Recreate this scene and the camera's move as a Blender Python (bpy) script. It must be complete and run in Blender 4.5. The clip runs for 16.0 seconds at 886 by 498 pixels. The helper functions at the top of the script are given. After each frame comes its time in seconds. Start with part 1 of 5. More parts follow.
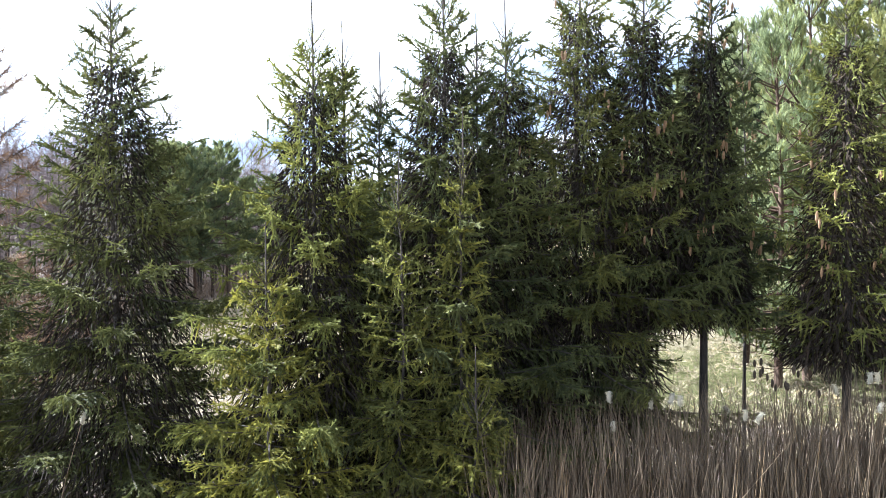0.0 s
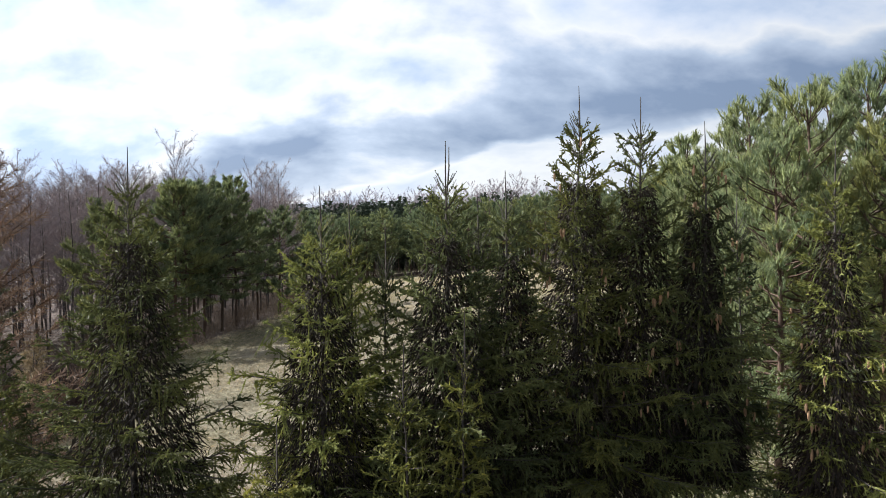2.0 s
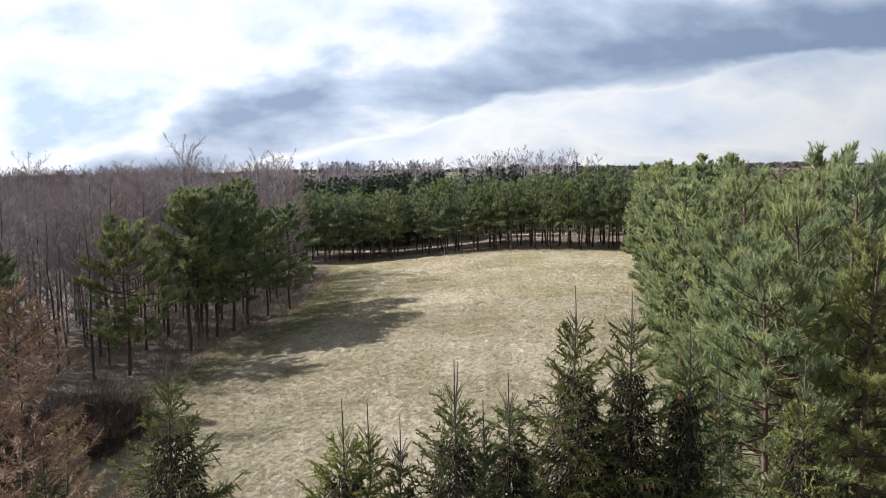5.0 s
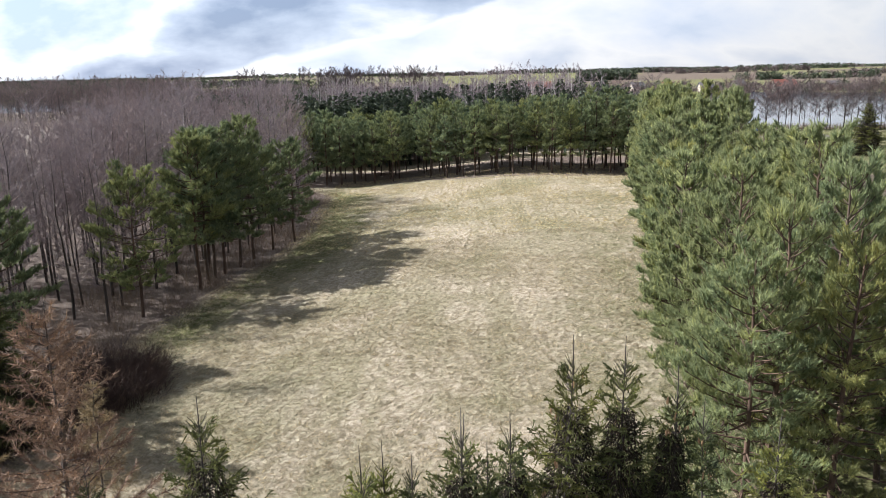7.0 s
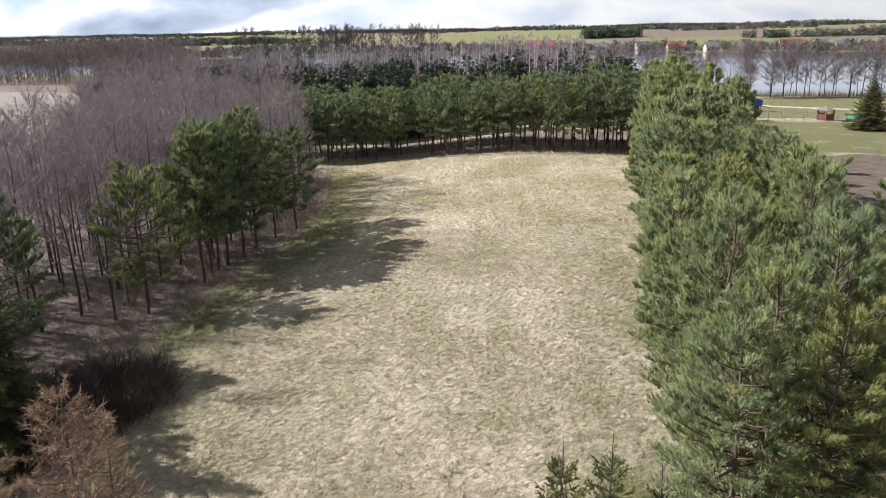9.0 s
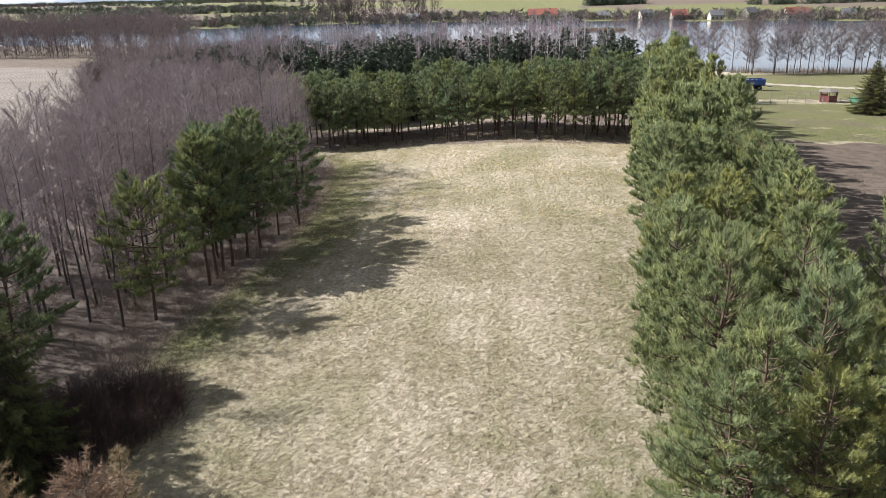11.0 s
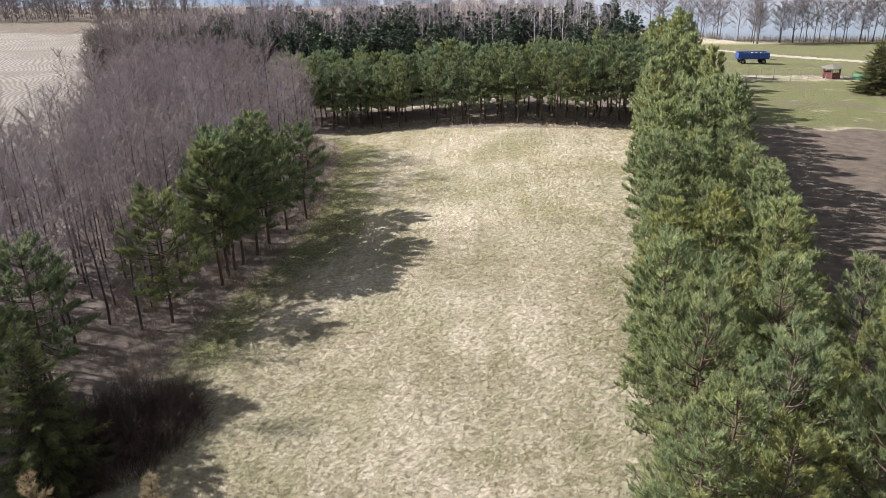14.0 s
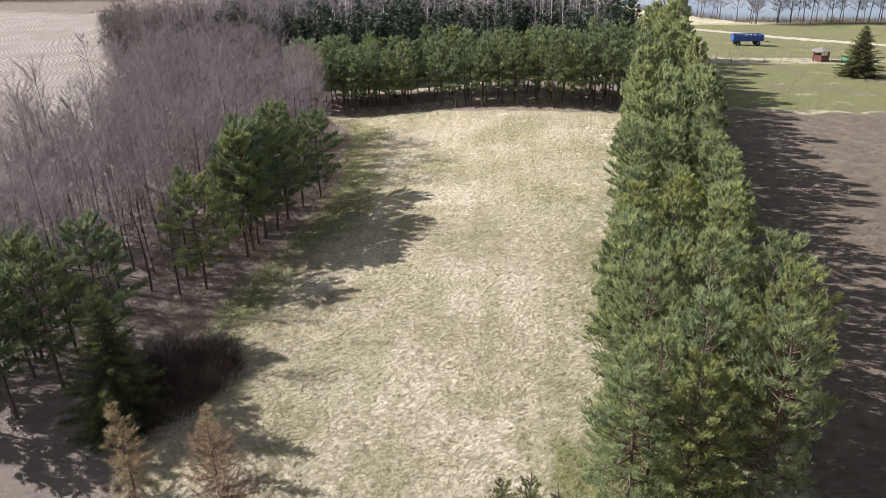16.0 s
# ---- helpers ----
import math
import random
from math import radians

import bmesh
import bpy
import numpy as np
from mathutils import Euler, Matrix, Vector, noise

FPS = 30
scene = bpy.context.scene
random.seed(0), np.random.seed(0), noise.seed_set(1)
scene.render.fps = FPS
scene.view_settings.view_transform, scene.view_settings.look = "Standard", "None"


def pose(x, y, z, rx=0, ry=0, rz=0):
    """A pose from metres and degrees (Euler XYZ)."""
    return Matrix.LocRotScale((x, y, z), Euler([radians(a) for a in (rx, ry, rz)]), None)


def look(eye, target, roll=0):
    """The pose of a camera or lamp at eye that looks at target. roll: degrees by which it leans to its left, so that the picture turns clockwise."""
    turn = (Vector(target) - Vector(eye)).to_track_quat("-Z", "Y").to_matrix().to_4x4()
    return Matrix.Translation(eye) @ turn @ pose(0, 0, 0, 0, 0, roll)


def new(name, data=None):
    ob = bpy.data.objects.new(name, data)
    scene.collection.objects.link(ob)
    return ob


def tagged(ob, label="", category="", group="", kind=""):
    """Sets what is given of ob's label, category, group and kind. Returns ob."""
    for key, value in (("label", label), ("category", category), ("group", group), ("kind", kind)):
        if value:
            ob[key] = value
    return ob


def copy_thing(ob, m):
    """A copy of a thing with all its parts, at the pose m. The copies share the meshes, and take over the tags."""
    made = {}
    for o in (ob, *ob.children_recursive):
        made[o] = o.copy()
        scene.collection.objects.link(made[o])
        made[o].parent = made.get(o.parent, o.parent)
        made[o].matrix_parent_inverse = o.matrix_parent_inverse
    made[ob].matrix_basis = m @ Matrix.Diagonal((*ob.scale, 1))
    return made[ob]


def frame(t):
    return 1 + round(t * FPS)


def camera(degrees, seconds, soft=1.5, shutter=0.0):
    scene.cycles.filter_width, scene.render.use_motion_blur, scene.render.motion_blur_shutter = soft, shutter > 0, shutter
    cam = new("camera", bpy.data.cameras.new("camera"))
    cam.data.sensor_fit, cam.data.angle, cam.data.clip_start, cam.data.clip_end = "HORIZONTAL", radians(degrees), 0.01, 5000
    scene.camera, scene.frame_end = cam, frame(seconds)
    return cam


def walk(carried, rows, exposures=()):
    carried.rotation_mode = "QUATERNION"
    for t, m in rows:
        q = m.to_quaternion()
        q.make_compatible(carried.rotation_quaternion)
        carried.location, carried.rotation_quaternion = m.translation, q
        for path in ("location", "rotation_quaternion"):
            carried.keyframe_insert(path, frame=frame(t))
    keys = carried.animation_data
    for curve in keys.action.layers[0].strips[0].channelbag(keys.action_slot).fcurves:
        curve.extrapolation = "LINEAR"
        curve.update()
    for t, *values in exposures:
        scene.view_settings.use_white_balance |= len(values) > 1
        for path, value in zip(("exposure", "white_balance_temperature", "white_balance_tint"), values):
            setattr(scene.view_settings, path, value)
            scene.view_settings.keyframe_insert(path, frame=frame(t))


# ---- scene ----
cam = camera(63.0, 16.0, soft=0.75)
SUN_POWER = 5.0
CLOUD_LOW, CLOUD_HIGH = 4.2, 10.0
OVERHEAD_DIM = 0.3
CLOUD_AT = (0.3, 0.2, 0.0)
EXPOSURES = [(t, stops, kelvin, 10 if t < 5 else 12) for t, stops, kelvin in ((0.0, 2.35, 5750), (1.0, 1.8, 5950), (2.0, 1.1, 6150), (3.5, 0.80, 6200), (6.0, 1.22, 6200), (9.0, 1.2, 6250), (12.0, 1.22, 6250), (16.0, 1.3, 6250))]
PATH = [
    (0, (0.399, 0.061, 5.105), (0.329, 2.058, 5.017), -0.4),
    (0.5, (0.436, 0.033, 5.582), (0.351, 2.029, 5.497), -0.4),
    (1, (0.371, -0.026, 6.114), (0.299, 1.971, 6.03), -0.5),
    (1.5, (0.391, -0.11, 6.645), (0.316, 1.887, 6.564), -0.5),
    (2, (0.482, -0.189, 7.189), (0.39, 1.807, 7.11), -0.6),
    (2.5, (0.474, -0.292, 7.77), (0.381, 1.704, 7.692), -0.8),
    (3, (0.472, -0.481, 8.355), (0.381, 1.515, 8.277), -0.8),
    (3.5, (0.503, -0.634, 8.916), (0.406, 1.362, 8.837), -0.9),
    (6, (0.499, -1.12, 11.641), (0.389, 0.847, 11.298), -0.9),
    (6.5, (0.499, -1.233, 12.23), (0.388, 0.723, 11.826), -1.0),
    (7, (0.463, -1.171, 12.77), (0.352, 0.771, 12.306), -1.1),
    (7.5, (0.531, -1.104, 13.367), (0.417, 0.827, 12.86), -1.1),
    (8, (0.552, -1.085, 13.982), (0.438, 0.84, 13.45), -1.1),
    (8.5, (0.562, -1.042, 14.533), (0.446, 0.877, 13.979), -1.1),
    (9, (0.584, -1.024, 15.135), (0.467, 0.888, 14.56), -1.1),
    (11.5, (0.646, -0.834, 18.046), (0.523, 1.044, 17.37), -1.3),
    (12, (0.714, -0.759, 18.613), (0.588, 1.113, 17.92), -1.3),
    (12.5, (0.732, -0.661, 19.22), (0.606, 1.203, 18.507), -1.4),
    (13, (0.73, -0.585, 19.803), (0.603, 1.272, 19.07), -1.4),
    (13.5, (0.754, -0.856, 20.402), (0.627, 0.993, 19.651), -1.4),
    (14, (0.773, -1.515, 20.941), (0.642, 0.327, 20.172), -1.4),
    (14.5, (0.883, -2.561, 21.572), (0.746, -0.728, 20.782), -1.4),
    (15, (1.075, -3.89, 22.215), (0.933, -2.067, 21.406), -1.4),
    (15.5, (1.315, -5.464, 22.846), (1.169, -3.649, 22.016), -1.5),
    (16, (1.628, -7.086, 23.34), (1.478, -5.273, 22.509), -1.6),
]
walk(cam, [(t, look(eye, target, roll)) for t, eye, target, roll in PATH], EXPOSURES)

# ---------------------------------------------------------------- world and sun
SUN_AZ = math.atan2(-0.97, 0.24)      # angle from +y towards +x
SUN_EL = radians(35)
SUN_DIR = Vector((math.sin(SUN_AZ) * math.cos(SUN_EL), math.cos(SUN_AZ) * math.cos(SUN_EL), math.sin(SUN_EL)))


def nodes_of(tree):
    tree.nodes.clear()

    def add(kind, operation="", data_type="", blend_type="", attribute_name=""):
        nd = tree.nodes.new(kind)
        if operation:
            nd.operation = operation
        if data_type:
            nd.data_type = data_type
        if blend_type:
            nd.blend_type = blend_type
        if attribute_name:
            nd.attribute_name = attribute_name
        return nd
    return add, tree.links.new


def make_world():
    world = bpy.data.worlds.new("sky")
    scene.world = world
    world.use_nodes = True
    add, link = nodes_of(world.node_tree)
    sky = add("ShaderNodeTexSky")
    sky.sky_type, sky.sun_disc = "NISHITA", False
    sky.sun_elevation, sky.sun_rotation = SUN_EL, SUN_AZ
    sky.air_density, sky.dust_density = 1.0, 1.5
    co = add("ShaderNodeTexCoord")
    sep = add("ShaderNodeSeparateXYZ")
    link(co.outputs["Generated"], sep.inputs[0])
    # a flat cloud deck seen in perspective: horizontal place on the deck
    up = add("ShaderNodeMath", operation="MAXIMUM")
    link(sep.outputs["Z"], up.inputs[0])
    up.inputs[1].default_value = 0.0
    den = add("ShaderNodeMath", operation="ADD")
    link(up.outputs[0], den.inputs[0])
    den.inputs[1].default_value = 0.30
    dx, dy = add("ShaderNodeMath", operation="DIVIDE"), add("ShaderNodeMath", operation="DIVIDE")
    for nd, ax in ((dx, "X"), (dy, "Y")):
        link(sep.outputs[ax], nd.inputs[0])
        link(den.outputs[0], nd.inputs[1])
    deck = add("ShaderNodeCombineXYZ")
    link(dx.outputs[0], deck.inputs[0])
    link(dy.outputs[0], deck.inputs[1])
    mp = add("ShaderNodeMapping")
    mp.inputs["Location"].default_value = CLOUD_AT
    mp.inputs["Rotation"].default_value = (0, 0, radians(-14))
    mp.inputs["Scale"].default_value = (1.0, 1.3, 1.0)
    # the same place with the far part drawn together less, for the cloud forms
    den2 = add("ShaderNodeMath", operation="ADD")
    link(up.outputs[0], den2.inputs[0])
    den2.inputs[1].default_value = 0.52
    ex, ey = add("ShaderNodeMath", operation="DIVIDE"), add("ShaderNodeMath", operation="DIVIDE")
    for nd, ax in ((ex, "X"), (ey, "Y")):
        link(sep.outputs[ax], nd.inputs[0])
        link(den2.outputs[0], nd.inputs[1])
    forms = add("ShaderNodeCombineXYZ")
    link(ex.outputs[0], forms.inputs[0])
    link(ey.outputs[0], forms.inputs[1])
    link(forms.outputs[0], mp.inputs[0])
    body = add("ShaderNodeTexNoise")
    for key, value in (("Scale", 2.5), ("Detail", 9.0), ("Roughness", 0.52), ("Distortion", 0.15)):
        body.inputs[key].default_value = value
    link(mp.outputs[0], body.inputs["Vector"])
    # one long dark cloud bank low over the far woods
    bank = add("ShaderNodeMath", operation="MULTIPLY_ADD")
    link(dx.outputs[0], bank.inputs[0])
    bank.inputs[1].default_value = 0.43
    link(dy.outputs[0], bank.inputs[2])
    ragged = add("ShaderNodeMath", operation="MULTIPLY_ADD")
    link(body.outputs["Fac"], ragged.inputs[0])
    ragged.inputs[1].default_value = 0.8
    link(bank.outputs[0], ragged.inputs[2])
    off = add("ShaderNodeMath", operation="SUBTRACT")
    link(ragged.outputs[0], off.inputs[0])
    off.inputs[1].default_value = 2.46 + 0.4
    # its top fades out slowly, its foot ends in a crisp edge over a bright low strip
    fade = add("ShaderNodeMapRange")
    fade.interpolation_type = "SMOOTHSTEP"
    fade.inputs["From Min"].default_value, fade.inputs["From Max"].default_value = -0.62, -0.08
    fade.inputs["To Min"].default_value, fade.inputs["To Max"].default_value = 0.0, 0.155
    link(off.outputs[0], fade.inputs["Value"])
    foot = add("ShaderNodeMapRange")
    foot.interpolation_type = "SMOOTHSTEP"
    foot.inputs["From Min"].default_value, foot.inputs["From Max"].default_value = 0.06, 0.15
    foot.inputs["To Min"].default_value, foot.inputs["To Max"].default_value = 1.0, 0.0
    link(off.outputs[0], foot.inputs["Value"])
    dark = add("ShaderNodeMath", operation="MULTIPLY")
    link(fade.outputs[0], dark.inputs[0])
    link(foot.outputs[0], dark.inputs[1])
    calm = add("ShaderNodeMix", data_type="FLOAT")
    calm.inputs["A"].default_value = 0.485
    link(body.outputs["Fac"], calm.inputs["B"])
    keep = add("ShaderNodeMapRange")
    keep.inputs["To Min"].default_value = 0.55
    link(foot.outputs[0], keep.inputs["Value"])
    link(keep.outputs[0], calm.inputs["Factor"])
    total = add("ShaderNodeMath", operation="ADD")
    link(calm.outputs["Result"], total.inputs[0])
    link(dark.outputs[0], total.inputs[1])
    thick = add("ShaderNodeValToRGB")
    cr = thick.color_ramp
    cr.elements[0].position, cr.elements[0].color = 0.34, (0.50, 0.62, 0.82, 1)
    cr.elements[1].position, cr.elements[1].color = 0.76, (0.27, 0.345, 0.49, 1)
    for place, colour in ((0.43, (0.80, 0.86, 0.97, 1)), (0.50, (1.0, 1.0, 1.0, 1)), (0.60, (0.60, 0.68, 0.81, 1))):
        el = cr.elements.new(place)
        el.color = colour
    link(total.outputs[0], thick.inputs[0])
    # clouds are brighter towards the sun
    dot = add("ShaderNodeVectorMath", operation="DOT_PRODUCT")
    link(co.outputs["Generated"], dot.inputs[0])
    dot.inputs[1].default_value = SUN_DIR
    near = add("ShaderNodeMapRange")
    near.inputs["From Min"].default_value, near.inputs["From Max"].default_value = -0.5, 0.8
    near.inputs["To Min"].default_value, near.inputs["To Max"].default_value = CLOUD_LOW, CLOUD_HIGH
    link(dot.outputs["Value"], near.inputs["Value"])
    # the unseen deck overhead is dimmed by hand, so shadows get less fill
    high = add("ShaderNodeMapRange")
    high.interpolation_type = "SMOOTHSTEP"
    high.inputs["From Min"].default_value, high.inputs["From Max"].default_value = 0.28, 0.80
    high.inputs["To Min"].default_value, high.inputs["To Max"].default_value = 1.0, OVERHEAD_DIM
    link(sep.outputs["Z"], high.inputs["Value"])
    both = add("ShaderNodeMath", operation="MULTIPLY")
    link(near.outputs[0], both.inputs[0])
    link(high.outputs[0], both.inputs[1])
    lit = add("ShaderNodeVectorMath", operation="SCALE")
    link(thick.outputs["Color"], lit.inputs[0])
    link(both.outputs[0], lit.inputs["Scale"])
    blend = add("ShaderNodeMix", data_type="RGBA")
    blend.inputs["Factor"].default_value = 0.88
    link(sky.outputs[0], blend.inputs["A"])
    link(lit.outputs[0], blend.inputs["B"])
    bg = add("ShaderNodeBackground")
    bg.inputs["Strength"].default_value = 0.066
    link(blend.outputs["Result"], bg.inputs["Color"])
    out = add("ShaderNodeOutputWorld")
    link(bg.outputs[0], out.inputs[0])


make_world()
sun = new("sun", bpy.data.lights.new("sun", "SUN"))
sun.data.energy, sun.data.angle, sun.data.color = SUN_POWER, radians(0.6), (1.0, 0.965, 0.91)
sun.matrix_world = look(SUN_DIR * 50, (0, 0, 0))

# ---------------------------------------------------------------- materials
def noise_node(add, link, vector, scale, detail=4.0, rough=0.55, distort=0.0):
    nd = add("ShaderNodeTexNoise")
    for key, value in (("Scale", scale), ("Detail", detail), ("Roughness", rough), ("Distortion", distort)):
        nd.inputs[key].default_value = value
    link(vector, nd.inputs["Vector"])
    return nd.outputs["Fac"]


def ramp(add, link, fac, *stops):
    nd = add("ShaderNodeValToRGB")
    els = nd.color_ramp.elements
    els[0].position, els[0].color = stops[0][0], (*stops[0][1], 1)
    els[1].position, els[1].color = stops[-1][0], (*stops[-1][1], 1)
    for place, colour in stops[1:-1]:
        els.new(place).color = (*colour, 1)
    link(fac, nd.inputs[0])
    return nd.outputs["Color"]


def mixed(add, link, fac, a, b, mode="MIX"):
    nd = add("ShaderNodeMix", data_type="RGBA", blend_type=mode)
    for socket, value in (("Factor", fac), ("A", a), ("B", b)):
        if isinstance(value, (int, float)):
            nd.inputs[socket].default_value = value
        elif isinstance(value, tuple):
            nd.inputs[socket].default_value = (*value, 1)
        else:
            link(value, nd.inputs[socket])
    return nd.outputs["Result"]


def needles(name, dark, light, old, thin=0.3, rough=0.5):
    """Foliage: colour by blade, by clump and by tree, part of the light passing through."""
    mat = bpy.data.materials.new(name)
    mat.use_nodes = True
    add, link = nodes_of(mat.node_tree)
    geo, info, co = add("ShaderNodeNewGeometry"), add("ShaderNodeObjectInfo"), add("ShaderNodeTexCoord")
    clump = noise_node(add, link, co.outputs["Object"], 1.3, 3.0)
    base = ramp(add, link, clump, (0.3, dark), (0.7, light))
    blade = ramp(add, link, geo.outputs["Random Per Island"], (0.0, (0.62, 0.62, 0.62)), (0.85, (1.15, 1.15, 1.1)), (1.0, (1.5, 1.35, 1.0)))
    base = mixed(add, link, 1.0, base, blade, "MULTIPLY")
    tone = ramp(add, link, info.outputs["Random"], (0.0, (0.0, 0.0, 0.0)), (0.6, (0.15, 0.15, 0.15)), (1.0, (0.75, 0.75, 0.75)))
    base = mixed(add, link, tone, base, mixed(add, link, 1.0, base, old, "MULTIPLY"))
    single = ramp(add, link, info.outputs["Random"], (0.0, (0.96, 1.0, 1.03)), (0.2, (1.08, 1.08, 1.05)), (0.4, (0.88, 0.89, 0.90)), (0.65, (1.06, 1.06, 1.0)), (0.8, (0.90, 0.91, 0.93)), (1.0, (1.05, 1.04, 0.97)))
    base = mixed(add, link, 1.0, base, single, "MULTIPLY")
    bsdf = add("ShaderNodeBsdfPrincipled")
    link(base, bsdf.inputs["Base Color"])
    bsdf.inputs["Roughness"].default_value = rough
    bsdf.inputs["Specular IOR Level"].default_value = 0.2
    tr = add("ShaderNodeBsdfTranslucent")
    link(base, tr.inputs["Color"])
    mx = add("ShaderNodeMixShader")
    mx.inputs[0].default_value = thin
    link(bsdf.outputs[0], mx.inputs[1])
    link(tr.outputs[0], mx.inputs[2])
    out = add("ShaderNodeOutputMaterial")
    link(mx.outputs[0], out.inputs[0])
    return mat


def rough_mat(name, a, b, scale=6.0, rough=0.85, bump=0.3, stretch=(1, 1, 1), tint=None, metal=0.0, islands=0.0):
    """A plain worn surface: two colours mixed by coarse and fine noise, with relief."""
    mat = bpy.data.materials.new(name)
    mat.use_nodes = True
    add, link = nodes_of(mat.node_tree)
    co = add("ShaderNodeTexCoord")
    mp = add("ShaderNodeMapping")
    mp.inputs["Scale"].default_value = stretch
    link(co.outputs["Object"], mp.inputs[0])
    big = noise_node(add, link, mp.outputs[0], scale * 0.3, 3.0)
    fine = noise_node(add, link, mp.outputs[0], scale * 3.0, 6.0, 0.65)
    base = ramp(add, link, fine, (0.3, a), (0.7, b))
    shade = ramp(add, link, big, (0.3, (0.72, 0.72, 0.72)), (0.7, (1.15, 1.15, 1.15)))
    base = mixed(add, link, 1.0, base, shade, "MULTIPLY")
    if tint:
        info = add("ShaderNodeObjectInfo")
        base = mixed(add, link, ramp(add, link, info.outputs["Random"], (0.0, (0, 0, 0)), (1.0, (1, 1, 1))), base, mixed(add, link, 1.0, base, tint, "MULTIPLY"))
    if islands:
        geo = add("ShaderNodeNewGeometry")
        isl = ramp(add, link, geo.outputs["Random Per Island"], (0.0, (1 - islands,) * 3), (1.0, (1 + islands,) * 3))
        base = mixed(add, link, 1.0, base, isl, "MULTIPLY")
    bsdf = add("ShaderNodeBsdfPrincipled")
    link(base, bsdf.inputs["Base Color"])
    bsdf.inputs["Roughness"].default_value = rough
    bsdf.inputs["Metallic"].default_value = metal
    if bump:
        bp = add("ShaderNodeBump")
        bp.inputs["Strength"].default_value = bump
        bp.inputs["Distance"].default_value = 0.02
        link(fine, bp.inputs["Height"])
        link(bp.outputs[0], bsdf.inputs["Normal"])
    out = add("ShaderNodeOutputMaterial")
    link(bsdf.outputs[0], out.inputs[0])
    return mat


def ground_mat():
    """Dry meadow grass, moss, leaf litter, bare soil and farm track, by the cover stored on the ground."""
    mat = bpy.data.materials.new("meadow_ground")
    mat.use_nodes = True
    add, link = nodes_of(mat.node_tree)
    co = add("ShaderNodeTexCoord")
    pos = co.outputs["Object"]
    patch = noise_node(add, link, pos, 0.11, 4.0, 0.6, 0.4)
    mid = noise_node(add, link, pos, 0.9, 5.0, 0.6, 0.5)
    fine = noise_node(add, link, pos, 5.0, 6.0, 0.7, 1.2)
    fibre_map = add("ShaderNodeMapping")
    fibre_map.inputs["Scale"].default_value = (9.0, 3.0, 3.0)
    link(pos, fibre_map.inputs[0])
    fibre = noise_node(add, link, fibre_map.outputs[0], 3.6, 6.0, 0.78, 1.4)
    warp = add("ShaderNodeVectorMath", operation="MULTIPLY_ADD")
    wcol = add("ShaderNodeTexNoise")
    wcol.inputs["Scale"].default_value, wcol.inputs["Detail"].default_value = 1.7, 3.0
    link(pos, wcol.inputs["Vector"])
    link(wcol.outputs["Color"], warp.inputs[0])
    warp.inputs[1].default_value = (0.35, 0.35, 0.0)
    link(pos, warp.inputs[2])
    flat = add("ShaderNodeVectorMath", operation="MULTIPLY")
    link(warp.outputs[0], flat.inputs[0])
    flat.inputs[1].default_value = (1.0, 1.15, 0.0)
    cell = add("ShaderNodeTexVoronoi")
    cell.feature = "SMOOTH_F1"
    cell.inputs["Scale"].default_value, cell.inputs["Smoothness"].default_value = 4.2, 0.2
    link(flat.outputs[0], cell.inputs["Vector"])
    # darkens the turf between hummocks, shade of the gaps put into the colour
    gap_shade = ramp(add, link, cell.outputs["Distance"], (0.30, (1.08, 1.08, 1.08)), (0.50, (0.97, 0.96, 0.95)), (0.70, (0.76, 0.74, 0.70)))
    straw = ramp(add, link, fibre, (0.28, (0.17, 0.14, 0.10)), (0.41, (0.46, 0.395, 0.305)), (0.55, (0.68, 0.60, 0.472)), (0.72, (0.86, 0.775, 0.63)))
    olive = ramp(add, link, fine, (0.3, (0.17, 0.165, 0.085)), (0.7, (0.42, 0.39, 0.235)))
    turf = mixed(add, link, ramp(add, link, patch, (0.40, (0, 0, 0)), (0.64, (0.85, 0.85, 0.85))), straw, olive)
    turf = mixed(add, link, ramp(add, link, mid, (0.5, (0, 0, 0)), (0.75, (0.55, 0.55, 0.55))), turf, olive)
    # pale and olive streaks that the mower left along the field
    rows = add("ShaderNodeMapping")
    rows.inputs["Rotation"].default_value = (0, 0, radians(10))
    rows.inputs["Scale"].default_value = (0.75, 0.035, 1.0)
    link(pos, rows.inputs[0])
    swath = noise_node(add, link, rows.outputs[0], 1.0, 3.0, 0.6, 0.2)
    turf = mixed(add, link, ramp(add, link, swath, (0.50, (0, 0, 0)), (0.66, (0.42, 0.42, 0.42))), turf, olive)
    turf = mixed(add, link, ramp(add, link, swath, (0.33, (0.35, 0.35, 0.35)), (0.45, (0, 0, 0))), turf, straw)
    green = ramp(add, link, fine, (0.3, (0.085, 0.095, 0.035)), (0.5, (0.17, 0.175, 0.07)), (0.75, (0.35, 0.315, 0.18)))
    litter = ramp(add, link, fibre, (0.3, (0.10, 0.078, 0.067)), (0.5, (0.225, 0.18, 0.155)), (0.75, (0.42, 0.35, 0.295)))
    soil = ramp(add, link, mid, (0.3, (0.115, 0.088, 0.068)), (0.7, (0.215, 0.172, 0.135)))
    bend = add("ShaderNodeVectorMath", operation="MULTIPLY_ADD")
    drift = add("ShaderNodeTexNoise")
    drift.inputs["Scale"].default_value, drift.inputs["Detail"].default_value = 0.03, 2.0
    link(pos, drift.inputs["Vector"])
    link(drift.outputs["Color"], bend.inputs[0])
    bend.inputs[1].default_value = (26.0, 26.0, 0.0)
    link(pos, bend.inputs[2])
    furrow = add("ShaderNodeTexWave")
    furrow.bands_direction = "X"
